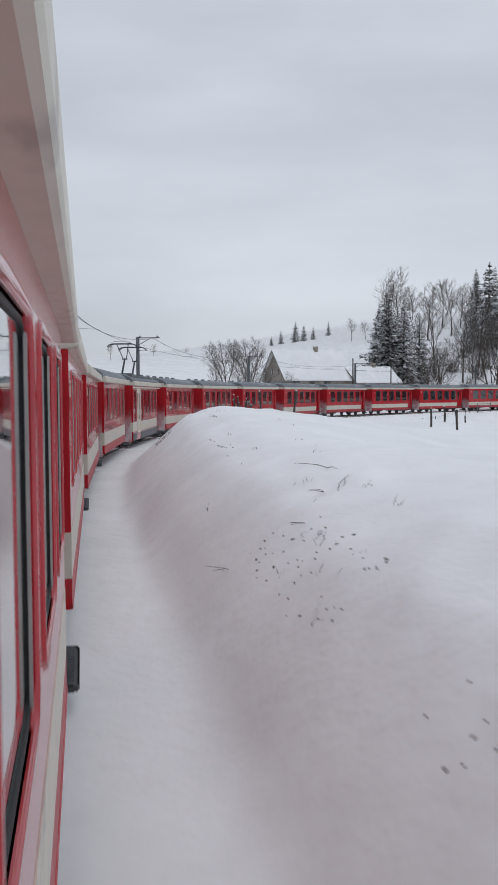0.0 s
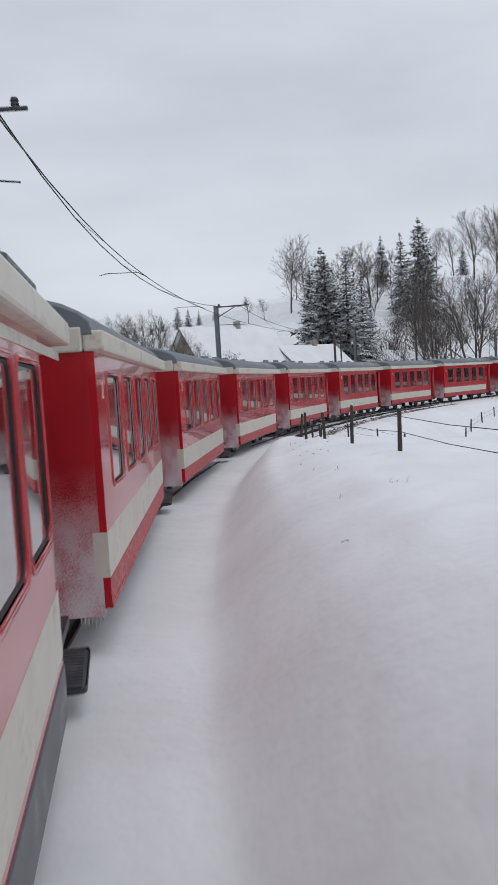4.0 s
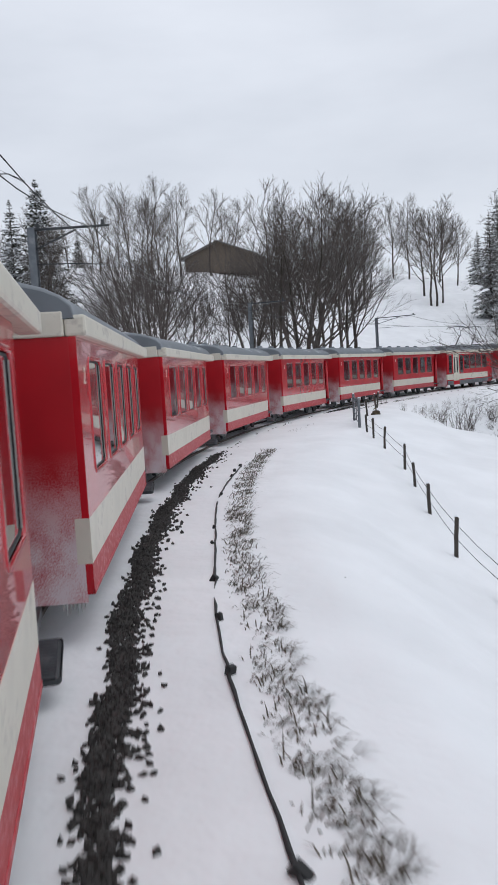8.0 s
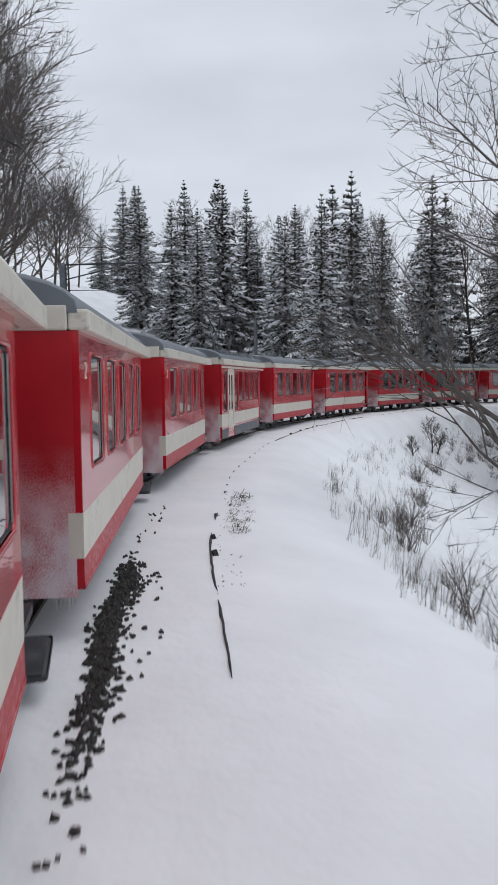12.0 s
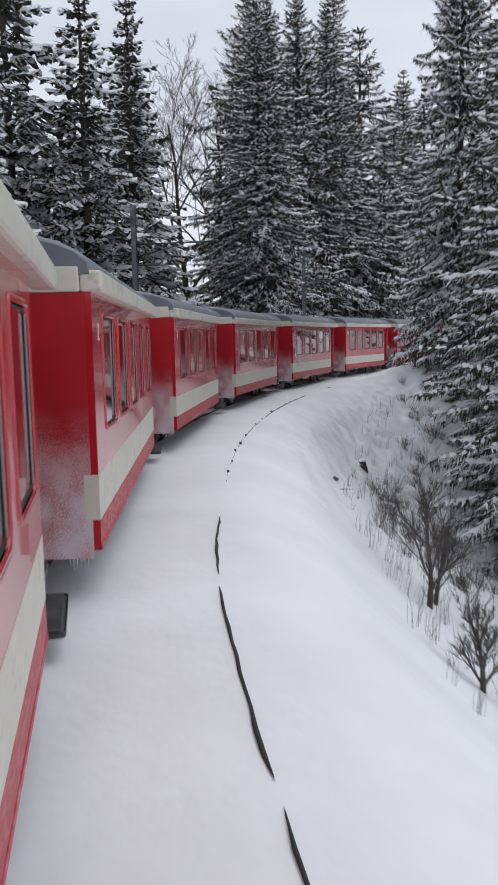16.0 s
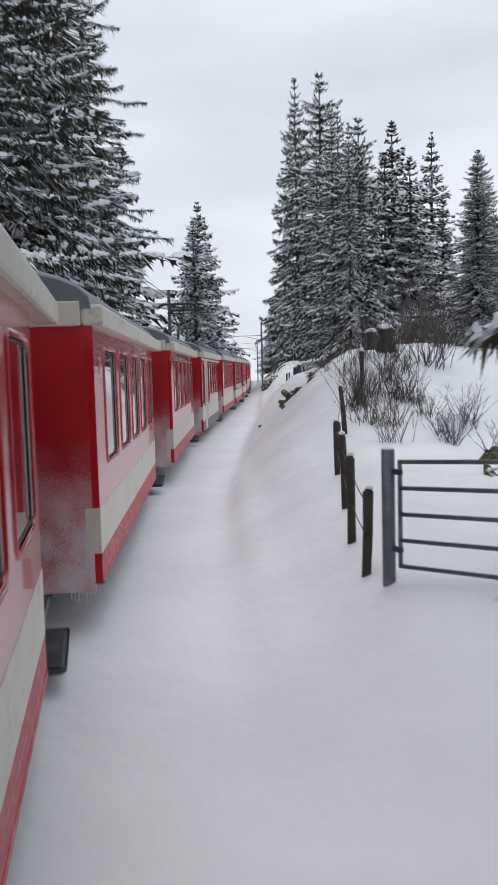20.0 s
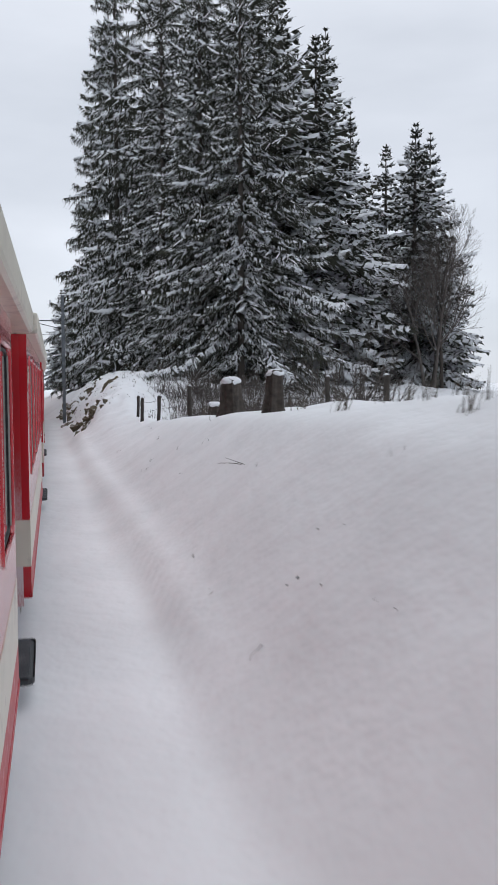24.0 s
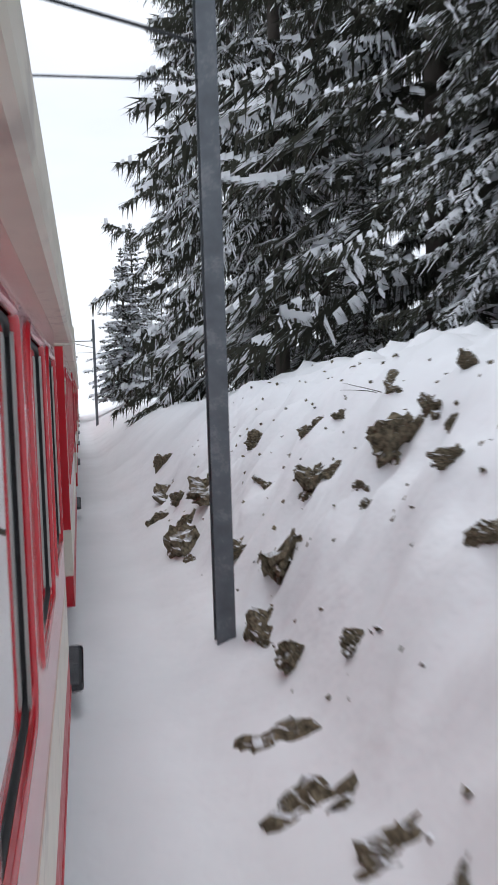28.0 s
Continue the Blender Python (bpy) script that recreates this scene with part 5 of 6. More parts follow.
spans = [-2.0] + [t for t, _ in MASTS] + [38.0]
wires = tagged(new("overhead_line"), "thin dark contact wire and messenger rope over the track", "overhead wire")
for t0, t1 in zip(spans, spans[1:]):
    n = 12
    at = [t0 + (t1 - t0) * k / n for k in range(n + 1)]
    for name, off, sag, hgt, r in (("contact_wire", WIRE_D, 0.0, WIRE_Z, 0.009), ("messenger_rope", ROPE_D, 0.6, ROPE_Z, 0.011)):
        bm = bmesh.new()
        tube(bm, [spot(t, off, hgt - sag * 4 * (k / n) * (1 - k / n)) for k, t in enumerate(at)], r, 5)
        part(name, bm, M_WIRE, wires)
    for k in range(1, 6):
        u = k / 6
        t = t0 + (t1 - t0) * u
        bm = bmesh.new()
        tube(bm, [spot(t, WIRE_D, WIRE_Z), spot(t, ROPE_D, ROPE_Z - 0.6 * 4 * u * (1 - u))], 0.004, 4)
        part("dropper", bm, M_WIRE, wires)
        if k in (2, 4) and t1 < 28:  # curved pull-off arms
            bm = bmesh.new()
            tube(bm, [spot(t, WIRE_D, WIRE_Z + 0.02), spot(t, WIRE_D - 0.2, WIRE_Z + 0.12), spot(t, WIRE_D - 0.9, WIRE_Z + 0.14), spot(t, WIRE_D - 1.1, WIRE_Z + 0.1)], 0.008, 5)
            part("pull_off_wire", bm, M_WIRE, wires)
# plain field poles
for t, d, h in ((8.2, 21.0, 1.0), (13.0, -34, 6.5), (10.45, -8.5, 6.8)):
    p = on_ground(t, d)
    root = tagged(new("wooden_pole"), "dark wooden pole standing in snow", "pole")
    root.location = p
    bm = bmesh.new()
    tube(bm, [(0, 0, -0.5), (0, 0, h * 0.6), (0.02, 0, h)], [0.11, 0.095, 0.075], 8)
    part("shaft", bm, M_POST, root)
    bm = bmesh.new()
    bmesh.ops.create_uvsphere(bm, u_segments=8, v_segments=5, radius=1, matrix=Matrix.LocRotScale((0.02, 0, h), None, (0.075, 0.075, 0.04)))
    part("snow_cap", bm, M_BOUGH_SNOW, root)


# ---- cable along the line ----
cable = tagged(new("trackside_cable"), "black cable half buried in snow beside the track", "cable", kind="structure")
rnd_c = random.Random(4)
runs = [(7.62, 7.8), (7.86, 8.3), (8.34, 8.9), (8.94, 9.6), (9.64, 10.2), (12.66, 12.9), (12.94, 13.3), (13.42, 13.5), (15.2, 15.5), (15.53, 15.86), (15.9, 16.1), (16.13, 16.4), (16.43, 16.8), (16.84, 17.12),
        (17.4, 17.42), (17.47, 17.53), (17.6, 18.0), (18.03, 18.5), (18.52, 19.46), (19.9, 20.0)] + [(13.75 + 0.13 * k, 13.78 + 0.13 * k) for k in range(11)]
for a, b in runs:
    n = max(3, int((b - a) / 0.03))
    pts = []
    for k in range(n + 1):
        t = a + (b - a) * k / n
        d = (0.79 if 17.3 < t < 20 else 0.72 + 0.04 * math.sin(t * 7)) + rnd_c.gauss(0, 0.006)
        pts.append(on_ground(t, d, (0.012 if t < 17.3 else 0.001) + rnd_c.gauss(0, 0.006)))
    bm = bmesh.new()
    tube(bm, pts, [0.004] + [(0.012 if a < 17.3 or a > 18.4 else 0.004) + rnd_c.random() * (0.009 if a < 17.3 or a > 18.4 else 0.004) for _ in pts[2:]] + [0.004], 6)
    part("cable_run", bm, M_RUBBER, cable)
    t = a + 0.04
    while t < b:
        if rnd_c.random() < (0.7 if a < 17.3 else 0.45):
            p = on_ground(t, (0.79 if 17.3 < t < 20 else 0.73) + rnd_c.gauss(0, 0.02), 0.01)
            bm = bmesh.new()
            box(bm, -0.035, 0.035, -0.03, 0.03, -0.05, 0.06, 0.012)
            ob = part("cable_clamp", bm, M_RUBBER, cable)
            ob.matrix_basis = Matrix.LocRotScale(p, Euler((rnd_c.gauss(0, 0.3), rnd_c.gauss(0, 0.3), rnd_c.random() * 3)), (rnd_c.uniform(0.7, 1.25) * (0.65 if 17.3 < t < 20 else 1.0),) * 3)
        t += 0.1 + rnd_c.random() * 0.06


# ---- stones, grass and twigs in the snow ----
def stones(name, label, places, size, mat, seed):
    rnd = random.Random(seed)
    vs, fs = [], []
    shape = [(1, 0, 0), (-1, 0, 0), (0, 1, 0), (0, -1, 0), (0, 0, 1), (0, 0, -1)]
    tri = [(0, 2, 4), (2, 1, 4), (1, 3, 4), (3, 0, 4), (2, 0, 5), (1, 2, 5), (3, 1, 5), (0, 3, 5)]
    for p in places:
        m = Matrix.LocRotScale(p, Euler((rnd.random() * 6, rnd.random() * 6, rnd.random() * 6)), tuple(size * rnd.uniform(0.45, 1.25) for _ in range(3)))
        o = len(vs)
        vs.extend(tuple(m @ (Vector(v) * rnd.uniform(0.75, 1.2))) for v in shape)
        fs.extend((a + o, b + o, c + o) for a, b, c in tri)
    return tagged(new(name, mesh_from(name, vs, fs, mat)), label, "ballast", kind="stuff")


rnd_s = random.Random(6)
spots = []
for k in range(24000):
    t = rnd_s.uniform(7.5, 13.6)
    cover = float(np.interp(t, [7.55, 7.68, 7.85, 10.2, 10.4, 10.6, 12.4, 12.55, 12.75, 13.0, 13.1, 13.6], [0, 0.35, 1, 1, 0.4, 0.004, 0.004, 0.25, 0.9, 1, 0.03, 0]))
    clump = 0.5 + 0.5 * math.sin(t * 37) * math.sin(t * 23 + 1)
    if rnd_s.random() > cover * (0.55 + 0.45 * clump):
        continue
    d = float(np.interp(t, [9.7, 10.5], [-0.26, -0.4])) + rnd_s.gauss(0, 0.07) + 0.04 * math.sin(t * 19) + (abs(rnd_s.gauss(0, 0.16)) if rnd_s.random() < 0.12 else 0)
    spots.append(on_ground(t, d, 0.012))
stones("ballast", "dark ballast stones showing through the snow", spots, 0.038, M_BALLAST, 1)


def blades(name, label, places, length, mat, seed, lie=0.5, width=0.006, count=6, cat="grass"):
    """Dry stalks in tufts: thin bent blades from each place."""
    rnd = random.Random(seed)
    vs, fs = [], []
    for p, turn in places:
        for k in range(rnd.randint(max(2, count - 3), count + 2)):
            a = turn + rnd.gauss(0, 0.8)
            ln = length * rnd.uniform(0.4, 1.2)
            tip = min(1.4, abs(rnd.gauss(lie, 0.3)))
            c, s = math.cos(a), math.sin(a)
            q = Vector(p) + Vector((rnd.gauss(0, 0.05), rnd.gauss(0, 0.05), -0.02))
            side = Vector((-s, c, 0)) * width
            m = q + Vector((c * ln * 0.5 * math.sin(tip * 0.7), s * ln * 0.5 * math.sin(tip * 0.7), ln * 0.5 * math.cos(tip * 0.7)))
            e = m + Vector((c * ln * 0.5 * math.sin(tip * 1.3), s * ln * 0.5 * math.sin(tip * 1.3), ln * 0.5 * math.cos(tip * 1.3)))
            o = len(vs)
            vs.extend([tuple(q - side), tuple(q + side), tuple(m + side * 0.8), tuple(m - side * 0.8), tuple(e)])
            fs.extend([(o, o + 1, o + 2, o + 3), (o + 3, o + 2, o + 4)])
    return tagged(new(name, mesh_from(name, vs, fs, mat)), label, cat, kind="stuff")


def scatter(t0, t1, d0, d1, n, seed, down=True):
    rnd = random.Random(seed)
    out = []
    for _ in range(n):
        t, d = rnd.uniform(t0, t1), rnd.uniform(d0, d1)
        h = heading(t)
        out.append((on_ground(t, d), math.atan2(math.sin(h), math.cos(h)) + rnd.gauss(0, 0.5)))
    return out


shoulder = [q for k, (a, b) in enumerate(((7.75, 9.8), (9.8, 10.6), (13.3, 13.75))) for q in scatter(a, b, 0.9, 1.32, int((b - a) * (260 if a < 11 else 110)), 40 + k)]
blades("flattened_grass", "dry brown grass pressed flat in thin snow", shoulder, 0.22, M_GRASS, 2, 1.42, 0.007, 6)
stones("soil_crumbs", "dark earth crumbs on the shoulder of the line", [p + Vector((0, 0, 0.0)) for p, _ in scatter(7.8, 10.6, 0.85, 1.3, 420, 51) + scatter(12.9, 13.8, 0.75, 1.2, 60, 52)], 0.016, M_SOIL, 3)
edge = scatter(12.6, 14.6, 3.0, 5.2, 150, 60) + scatter(14.4, 17.3, 3.2, 5.6, 130, 61) + scatter(17.3, 19.8, 3.3, 5.5, 150, 62)
blades("dry_stalks", "tall dry grass and stalks along the slope's edge", edge, 0.6, M_GRASS, 5, 0.35, 0.0035, 7)
blades("bank_grass", "few dry blades poking through the snowbank", scatter(-0.5, 3.5, 1.5, 4.5, 40, 63) + scatter(2.33, 2.52, 1.25, 1.75, 26, 68) + scatter(0.56, 0.8, 1.7, 2.3, 12, 69) + scatter(3.5, 6.5, 1.6, 3.0, 26, 64) + scatter(24, 27, 1.3, 3.2, 14, 65) + scatter(11.25, 11.42, 0.6, 1.0, 9, 59) + scatter(11.5, 11.7, 0.7, 1.3, 5, 58), 0.14, M_SOIL, 7, 0.9, 0.003, 5)
blades("crest_grass", "dry grass along the crest below the spruces", scatter(21.5, 23.4, 3.6, 5.2, 130, 66) + scatter(23.4, 28.2, 3.6, 6.5, 260, 67), 0.4, M_GRASS, 8, 0.35, 0.007, 7)
stones("bank_crumbs", "dark earth crumbs on the snowbank", [p for a, b, c, d, n, s in ((0.56, 0.85, 1.6, 2.4, 110, 70), (0.33, 0.4, 1.6, 2.0, 16, 71), (2.33, 2.52, 1.25, 1.75, 150, 72), (2.6, 2.75, 1.75, 2.0, 24, 73), (3.0, 3.15, 1.5, 2.2, 20, 79), (1.4, 1.7, 2.2, 2.8, 24, 80), (24.0, 24.7, 1.6, 2.4, 16, 74), (3.2, 3.9, 1.6, 2.6, 40, 77), (5.4, 5.9, 1.6, 2.6, 30, 78)) for p, _ in scatter(a, b, c, d, n // 2, s)], 0.017, M_SOIL, 9)


def twig_thing(t, d, length, seed, name="fallen_twig", label="dark dry twig lying on the snow", up=0.15, forks=2, r=0.005, yaw=None):
    rnd = random.Random(seed)
    root = tagged(new(name), label, "twig")
    p = on_ground(t, d)
    root.matrix_basis = pose(p.x, p.y, p.z, 0, 0, rnd.uniform(0, 360) if yaw is None else yaw)
    for k in range(forks):
        a = rnd.gauss(0, 0.35)
        q, pts, w = Vector((0.05 * k, 0, 0.0)), [], Vector((math.cos(a), math.sin(a), up * rnd.uniform(0.5, 2)))
        for s in range(5):
            pts.append(q.copy())
            q = q + w.normalized() * length / 4 * rnd.uniform(0.8, 1.1) * (1 - 0.12 * k)
            w += Vector((rnd.gauss(0, 0.2), rnd.gauss(0, 0.25), -0.25 * up - 0.02))
        bm = bmesh.new()
        tube(bm, pts, [r, r * 0.9, r * 0.7, r * 0.5, r * 0.25], 5)
        part("stem", bm, M_BARK, root)
    return root


for k, (t, d, ln) in enumerate(((1.03, 3.11, 0.95), (0.89, 2.84, 0.9), (0.92, 2.75, 0.6), (0.86, 1.5, 0.3), (0.81, 2.23, 0.3), (1.5, 2.4, 0.3), (2.1, 2.9, 0.4), (4.75, 1.6, 0.4), (25.5, 1.3, 0.3), (25.62, 3.08, 0.8), (24.66, 2.41, 0.5), (25.38, 2.05, 0.35), (25.07, 2.49, 0.4), (25.24, 0.99, 0.3), (24.92, 1.52, 0.15), (24.8, 1.47, 0.3), (24.61, 1.54, 0.4), (24.49, 2.16, 0.45), (9.0, 2.4, 0.3), (11.36, 0.75, 0.16), (11.3, 0.95, 0.14), (18.1, 3.2, 0.6), (28.75, 2.9, 0.5), (28.5, 2.7, 0.6))):
    twig_thing(t, d, ln, 100 + k)


# ---- shrubs and saplings ----
def make_shrub(seed, height, stems, mat=M_TWIG, label="leafless brown shrub with frosted twigs"):
    rnd = random.Random(seed)
    root = tagged(new("bare_shrub"), label, "shrub", "bare shrubs")
    vs, fs, tv, tf = [], [], [], []
    for k in range(stems):
        a, out = rnd.uniform(0, 6.28), rnd.uniform(0.1, 0.75)
        q = Vector((rnd.gauss(0, 0.25), rnd.gauss(0, 0.25), -0.1))
        w = Vector((math.cos(a) * out, math.sin(a) * out, 1)).normalized()
        ln = height * rnd.uniform(0.5, 1.0)
        last = None
        for s in range(5):
            r = 0.012 * (1 - s / 5.5)
            ux = w.orthogonal().normalized()
            uy = w.cross(ux)
            ring = []
            for c in range(3):
                ring.append(len(vs))
                vs.append(tuple(q + (ux * math.cos(c * 2.09) + uy * math.sin(c * 2.09)) * r))
            if last:
                fs.extend((last[c], last[(c + 1) % 3], ring[(c + 1) % 3], ring[c]) for c in range(3))
            last = ring
            if s > 0:
                for _ in range(3):
                    nw = (w + Vector((rnd.gauss(0, 0.6), rnd.gauss(0, 0.6), rnd.gauss(0.1, 0.3)))).normalized()
                    off = w.cross(nw).normalized() * 0.006
                    o = len(tv)
                    tv.extend([tuple(q - off), tuple(q + off), tuple(q + nw * ln * rnd.uniform(0.12, 0.3))])
                    tf.append((o, o + 1, o + 2))
            w = (w + Vector((rnd.gauss(0, 0.16), rnd.gauss(0, 0.16), 0.04))).normalized()
            q = q + w * ln / 4
    for name, v, f in (("brushwood", vs, fs), ("twig_spray", tv, tf)):
        c = new(name, mesh_from(name, v, f, mat))
        c.parent = root
        if name == "twig_spray":
            tagged(c, kind="stuff")
    return root


shrubs = [make_shrub(1, 1.6, 26), make_shrub(2, 1.2, 34), make_shrub(3, 2.2, 40)]
SHRUBS = [(13.0, 4.6, 0.8), (13.5, 5.4, 0.9), (14.1, 5.2, 0.7), (14.6, 5.6, 0.8), (15.2, 6.0, 0.8), (15.8, 6.4, 0.7), (16.3, 5.6, 0.6), (17.0, 5.6, 0.6), (17.6, 5.6, 0.6), (18.2, 5.8, 0.7), (18.8, 5.8, 0.6), (19.3, 5.8, 0.6), (19.8, 5.8, 0.6),
          (12.6, 6.5, 1.3), (13.2, 8.0, 1.5), (14.0, 9.0, 1.4), (21.4, 3.9, 0.55), (21.7, 4.6, 0.7), (21.55, 5.6, 0.7), (21.9, 5.8, 0.8), (22.2, 6.8, 0.8), (21.3, 5.6, 0.7), (22.6, 7.0, 1.5), (23.2, 7.6, 1.6), (24.0, 9.0, 1.8),
          (25.0, 8.5, 1.8), (26.0, 7.4, 1.6), (26.9, 6.2, 1.3), (27.4, 5.5, 1.1), (10.0, -9.5, 1.5), (10.4, -12, 1.6), (10.9, -14, 1.6), (11.3, -13, 1.4), (9.4, -11, 1.7), (9.7, -14, 1.6), (13.9, -9, 1.4), (14.9, -8, 1.3), (15.2, -10, 1.6), (13.3, -20, 1.6), (14.0, -22, 1.6)]
# thicket on the hillside
for k in range(40):
    SHRUBS.append((rnd_s.uniform(14.3, 17.2), -rnd_s.uniform(34, 85), rnd_s.uniform(2.2, 3.6)))
for k in range(24):
    SHRUBS.append((rnd_s.uniform(20.4, 22.2), -rnd_s.uniform(11, 24), rnd_s.uniform(1.4, 2.2)))
# brush down the slope beside the curve, and the dark undergrowth behind the snow bank
for k in range(60):
    SHRUBS.append((rnd_s.uniform(17.6, 20.4), rnd_s.uniform(4.1, 7.0), rnd_s.uniform(0.2, 0.5)))
for k in range(22):
    SHRUBS.append((rnd_s.uniform(13.2, 18.2), rnd_s.uniform(4.4, 7.5), rnd_s.uniform(0.3, 0.6)))
for k in range(36):
    SHRUBS.append((rnd_s.uniform(25.6, 29.2), rnd_s.uniform(6.0, 12.0), rnd_s.uniform(0.7, 1.3)))
for k in range(50):
    SHRUBS.append((rnd_s.uniform(25.9, 27.8), rnd_s.uniform(4.7, 8.5), rnd_s.uniform(0.45, 0.9)))
for k in range(18):
    SHRUBS.append((rnd_s.uniform(21.4, 21.95), rnd_s.uniform(3.5, 5.2), rnd_s.uniform(0.35, 0.65)))
taken = set()
for t, d, s in SHRUBS:
    p = on_ground(t, d, -0.05)
    k = rnd_s.randrange(3)
    m = Matrix.LocRotScale(p, Euler((0, 0, rnd_s.random() * 6.28)), None)
    if k in taken:
        ob = copy_thing(shrubs[k], m)
    else:
        ob = shrubs[k]
        ob.matrix_basis = m
        taken.add(k)
    ob.scale = (s, s, s * rnd_s.uniform(0.8, 1.1))
for k, (t, d, h) in enumerate(((17.4, 4.4, 2.5), (17.45, 4.6, 1.6), (17.0, 4.15, 1.3), (20.55, 6.5, 3.2), (24.6, -6.5, 4.0))):
    sap = make_bare(70 + k, h, 0.7, 1, 3, 0.006, name="sapling", label="thin leafless sapling in the snow")
    sap.location = on_ground(t, d, -0.05)


# ---- rocks, stumps ----
def rock_mesh(seed):
    """A craggy broken block: cut faces, ledges and pits."""
    rnd = random.Random(seed)
    bm = bmesh.new()
    bmesh.ops.create_icosphere(bm, subdivisions=4, radius=1.0)
    cuts = [(Vector((rnd.gauss(0, 1), rnd.gauss(0, 1), rnd.gauss(0, 0.8))).normalized(), rnd.uniform(0.4, 0.8)) for _ in range(8)]
    off = Vector((seed * 3.7, seed, 0))
    for v in bm.verts:
        for nrm, lim in cuts:
            over = v.co.dot(nrm) - lim
            if over > 0:
                v.co -= nrm * over * 0.92
        big, small = noise.noise(v.co * 1.7 + off), noise.noise(v.co * 5.0 + off)
        ledge = round(v.co.z * 4 + big * 2) / 4 - v.co.z
        crack = abs(noise.noise(v.co * 3.1 + off * 2))
        v.co += v.co.normalized() * (big * 0.34 + small * 0.16 - 0.22 * max(0.0, 0.16 - crack) / 0.16) + Vector((0, 0, ledge * 0.5))
    me = bpy.data.meshes.new("rock")
    bm.to_mesh(me)
    bm.free()
    me.materials.append(M_ROCK)
    return me


ROCKS = [rock_mesh(s) for s in range(5)]
rnd_r = random.Random(9)
CUTTING_ROCKS = [
    (27.66, 1.49, 0.27), (27.5, 2.06, 0.25), (27.53, 1.8, 0.22), (27.49, 1.63, 0.21), (27.8, 2.01, 0.18), (27.61, 2.33, 0.21), (27.5, 2.43, 0.14), (27.45, 2.32, 0.11), (27.88, 1.53, 0.08), (28.08, 1.41, 0.1),
    (27.39, 1.15, 0.1), (27.39, 1.47, 0.11), (27.41, 1.71, 0.07), (27.41, 1.87, 0.07), (28.03, 2.12, 0.15), (27.74, 1.64, 0.08), (27.94, 2.96, 0.31), (28.33, 2.45, 0.19), (27.83, 3.12, 0.16), (28.76, 1.87, 0.31),
    (28.67, 1.54, 0.19), (28.58, 1.54, 0.12), (28.51, 1.75, 0.08), (28.5, 1.16, 0.22), (28.41, 1.18, 0.16), (28.34, 1.36, 0.12), (28.3, 1.52, 0.1), (28.66, 2.74, 0.23), (29.2, 1.51, 0.17), (29.05, 1.35, 0.12),
    (29.37, 1.25, 0.12), (29.35, 1.59, 0.12), (28.64, 2.34, 0.07), (28.52, 2.52, 0.08), (28.43, 2.32, 0.12), (28.75, 3.03, 0.11), (28.64, 2.93, 0.12), (28.9, 2.71, 0.1), (28.86, 2.87, 0.11), (28.96, 2.17, 0.12),
    (28.77, 2.51, 0.11), (29.17, 2.53, 0.13), (28.9, 2.57, 0.08), (28.63, 3.23, 0.07), (28.58, 2.29, 0.07), (28.66, 2.35, 0.07), (28.6, 2.96, 0.07),
]
rock_rows = CUTTING_ROCKS + [(29.1, 1.45, 0.3), (29.2, 1.9, 0.3), (29.5, 1.6, 0.3), (29.8, 1.8, 0.3), (28.9, 1.7, 0.2), (28.8, 2.3, 0.2),
             (22.5, 2.8, 0.34), (22.6, 2.6, 0.3), (22.42, 2.95, 0.22), (22.62, 3.5, 0.2), (22.38, 3.3, 0.12), (22.38, 2.5, 0.09), (22.7, 1.75, 0.1), (18.82, 3.65, 0.2), (18.15, 3.05, 0.1), (21.05, 4.6, 0.5), (21.2, 5.0, 0.4)]
for t, d, s in rock_rows:
    s *= 1.6 if 27 < t < 29.7 else 1.0
    p = on_ground(t, d, -0.4 * s)
    ob = tagged(new("rock", rnd_r.choice(ROCKS)), "grey brown rock half covered by snow", "rock", "rocks in the bank")
    ob.matrix_basis = Matrix.LocRotScale(p, Euler((rnd_r.random(), rnd_r.random(), rnd_r.random() * 6)), (s * rnd_r.uniform(0.9, 1.5), s * rnd_r.uniform(0.6, 1.0), s * rnd_r.uniform(0.6, 1.0)))
rnd_k = random.Random(19)
stones("rock_chips", "small dark stones and roots poking out of the snowy cutting", [p for p, _ in scatter(27.4, 29.6, 1.3, 4.4, 520, 81)], 0.03, M_ROCK, 10)
b = tagged(new("boulder", ROCKS[2]), "dark red-brown boulder capped with snow", "boulder")
b.matrix_basis = Matrix.LocRotScale(on_ground(12.07, 3.15, 0.05), None, (0.34, 0.3, 0.26))
bs = new("snow_cap", mesh_from("snow_cap", [(x, y, 0.55 + 0.5 * max(0.0, 1 - (x * x + y * y) * 1.1)) for x in np.linspace(-0.8, 0.8, 7) for y in np.linspace(-0.8, 0.8, 7)],
                                [(7 * i + j, 7 * i + j + 7, 7 * i + j + 8, 7 * i + j + 1) for i in range(6) for j in range(6)], M_BOUGH_SNOW, True))
bs.parent = b


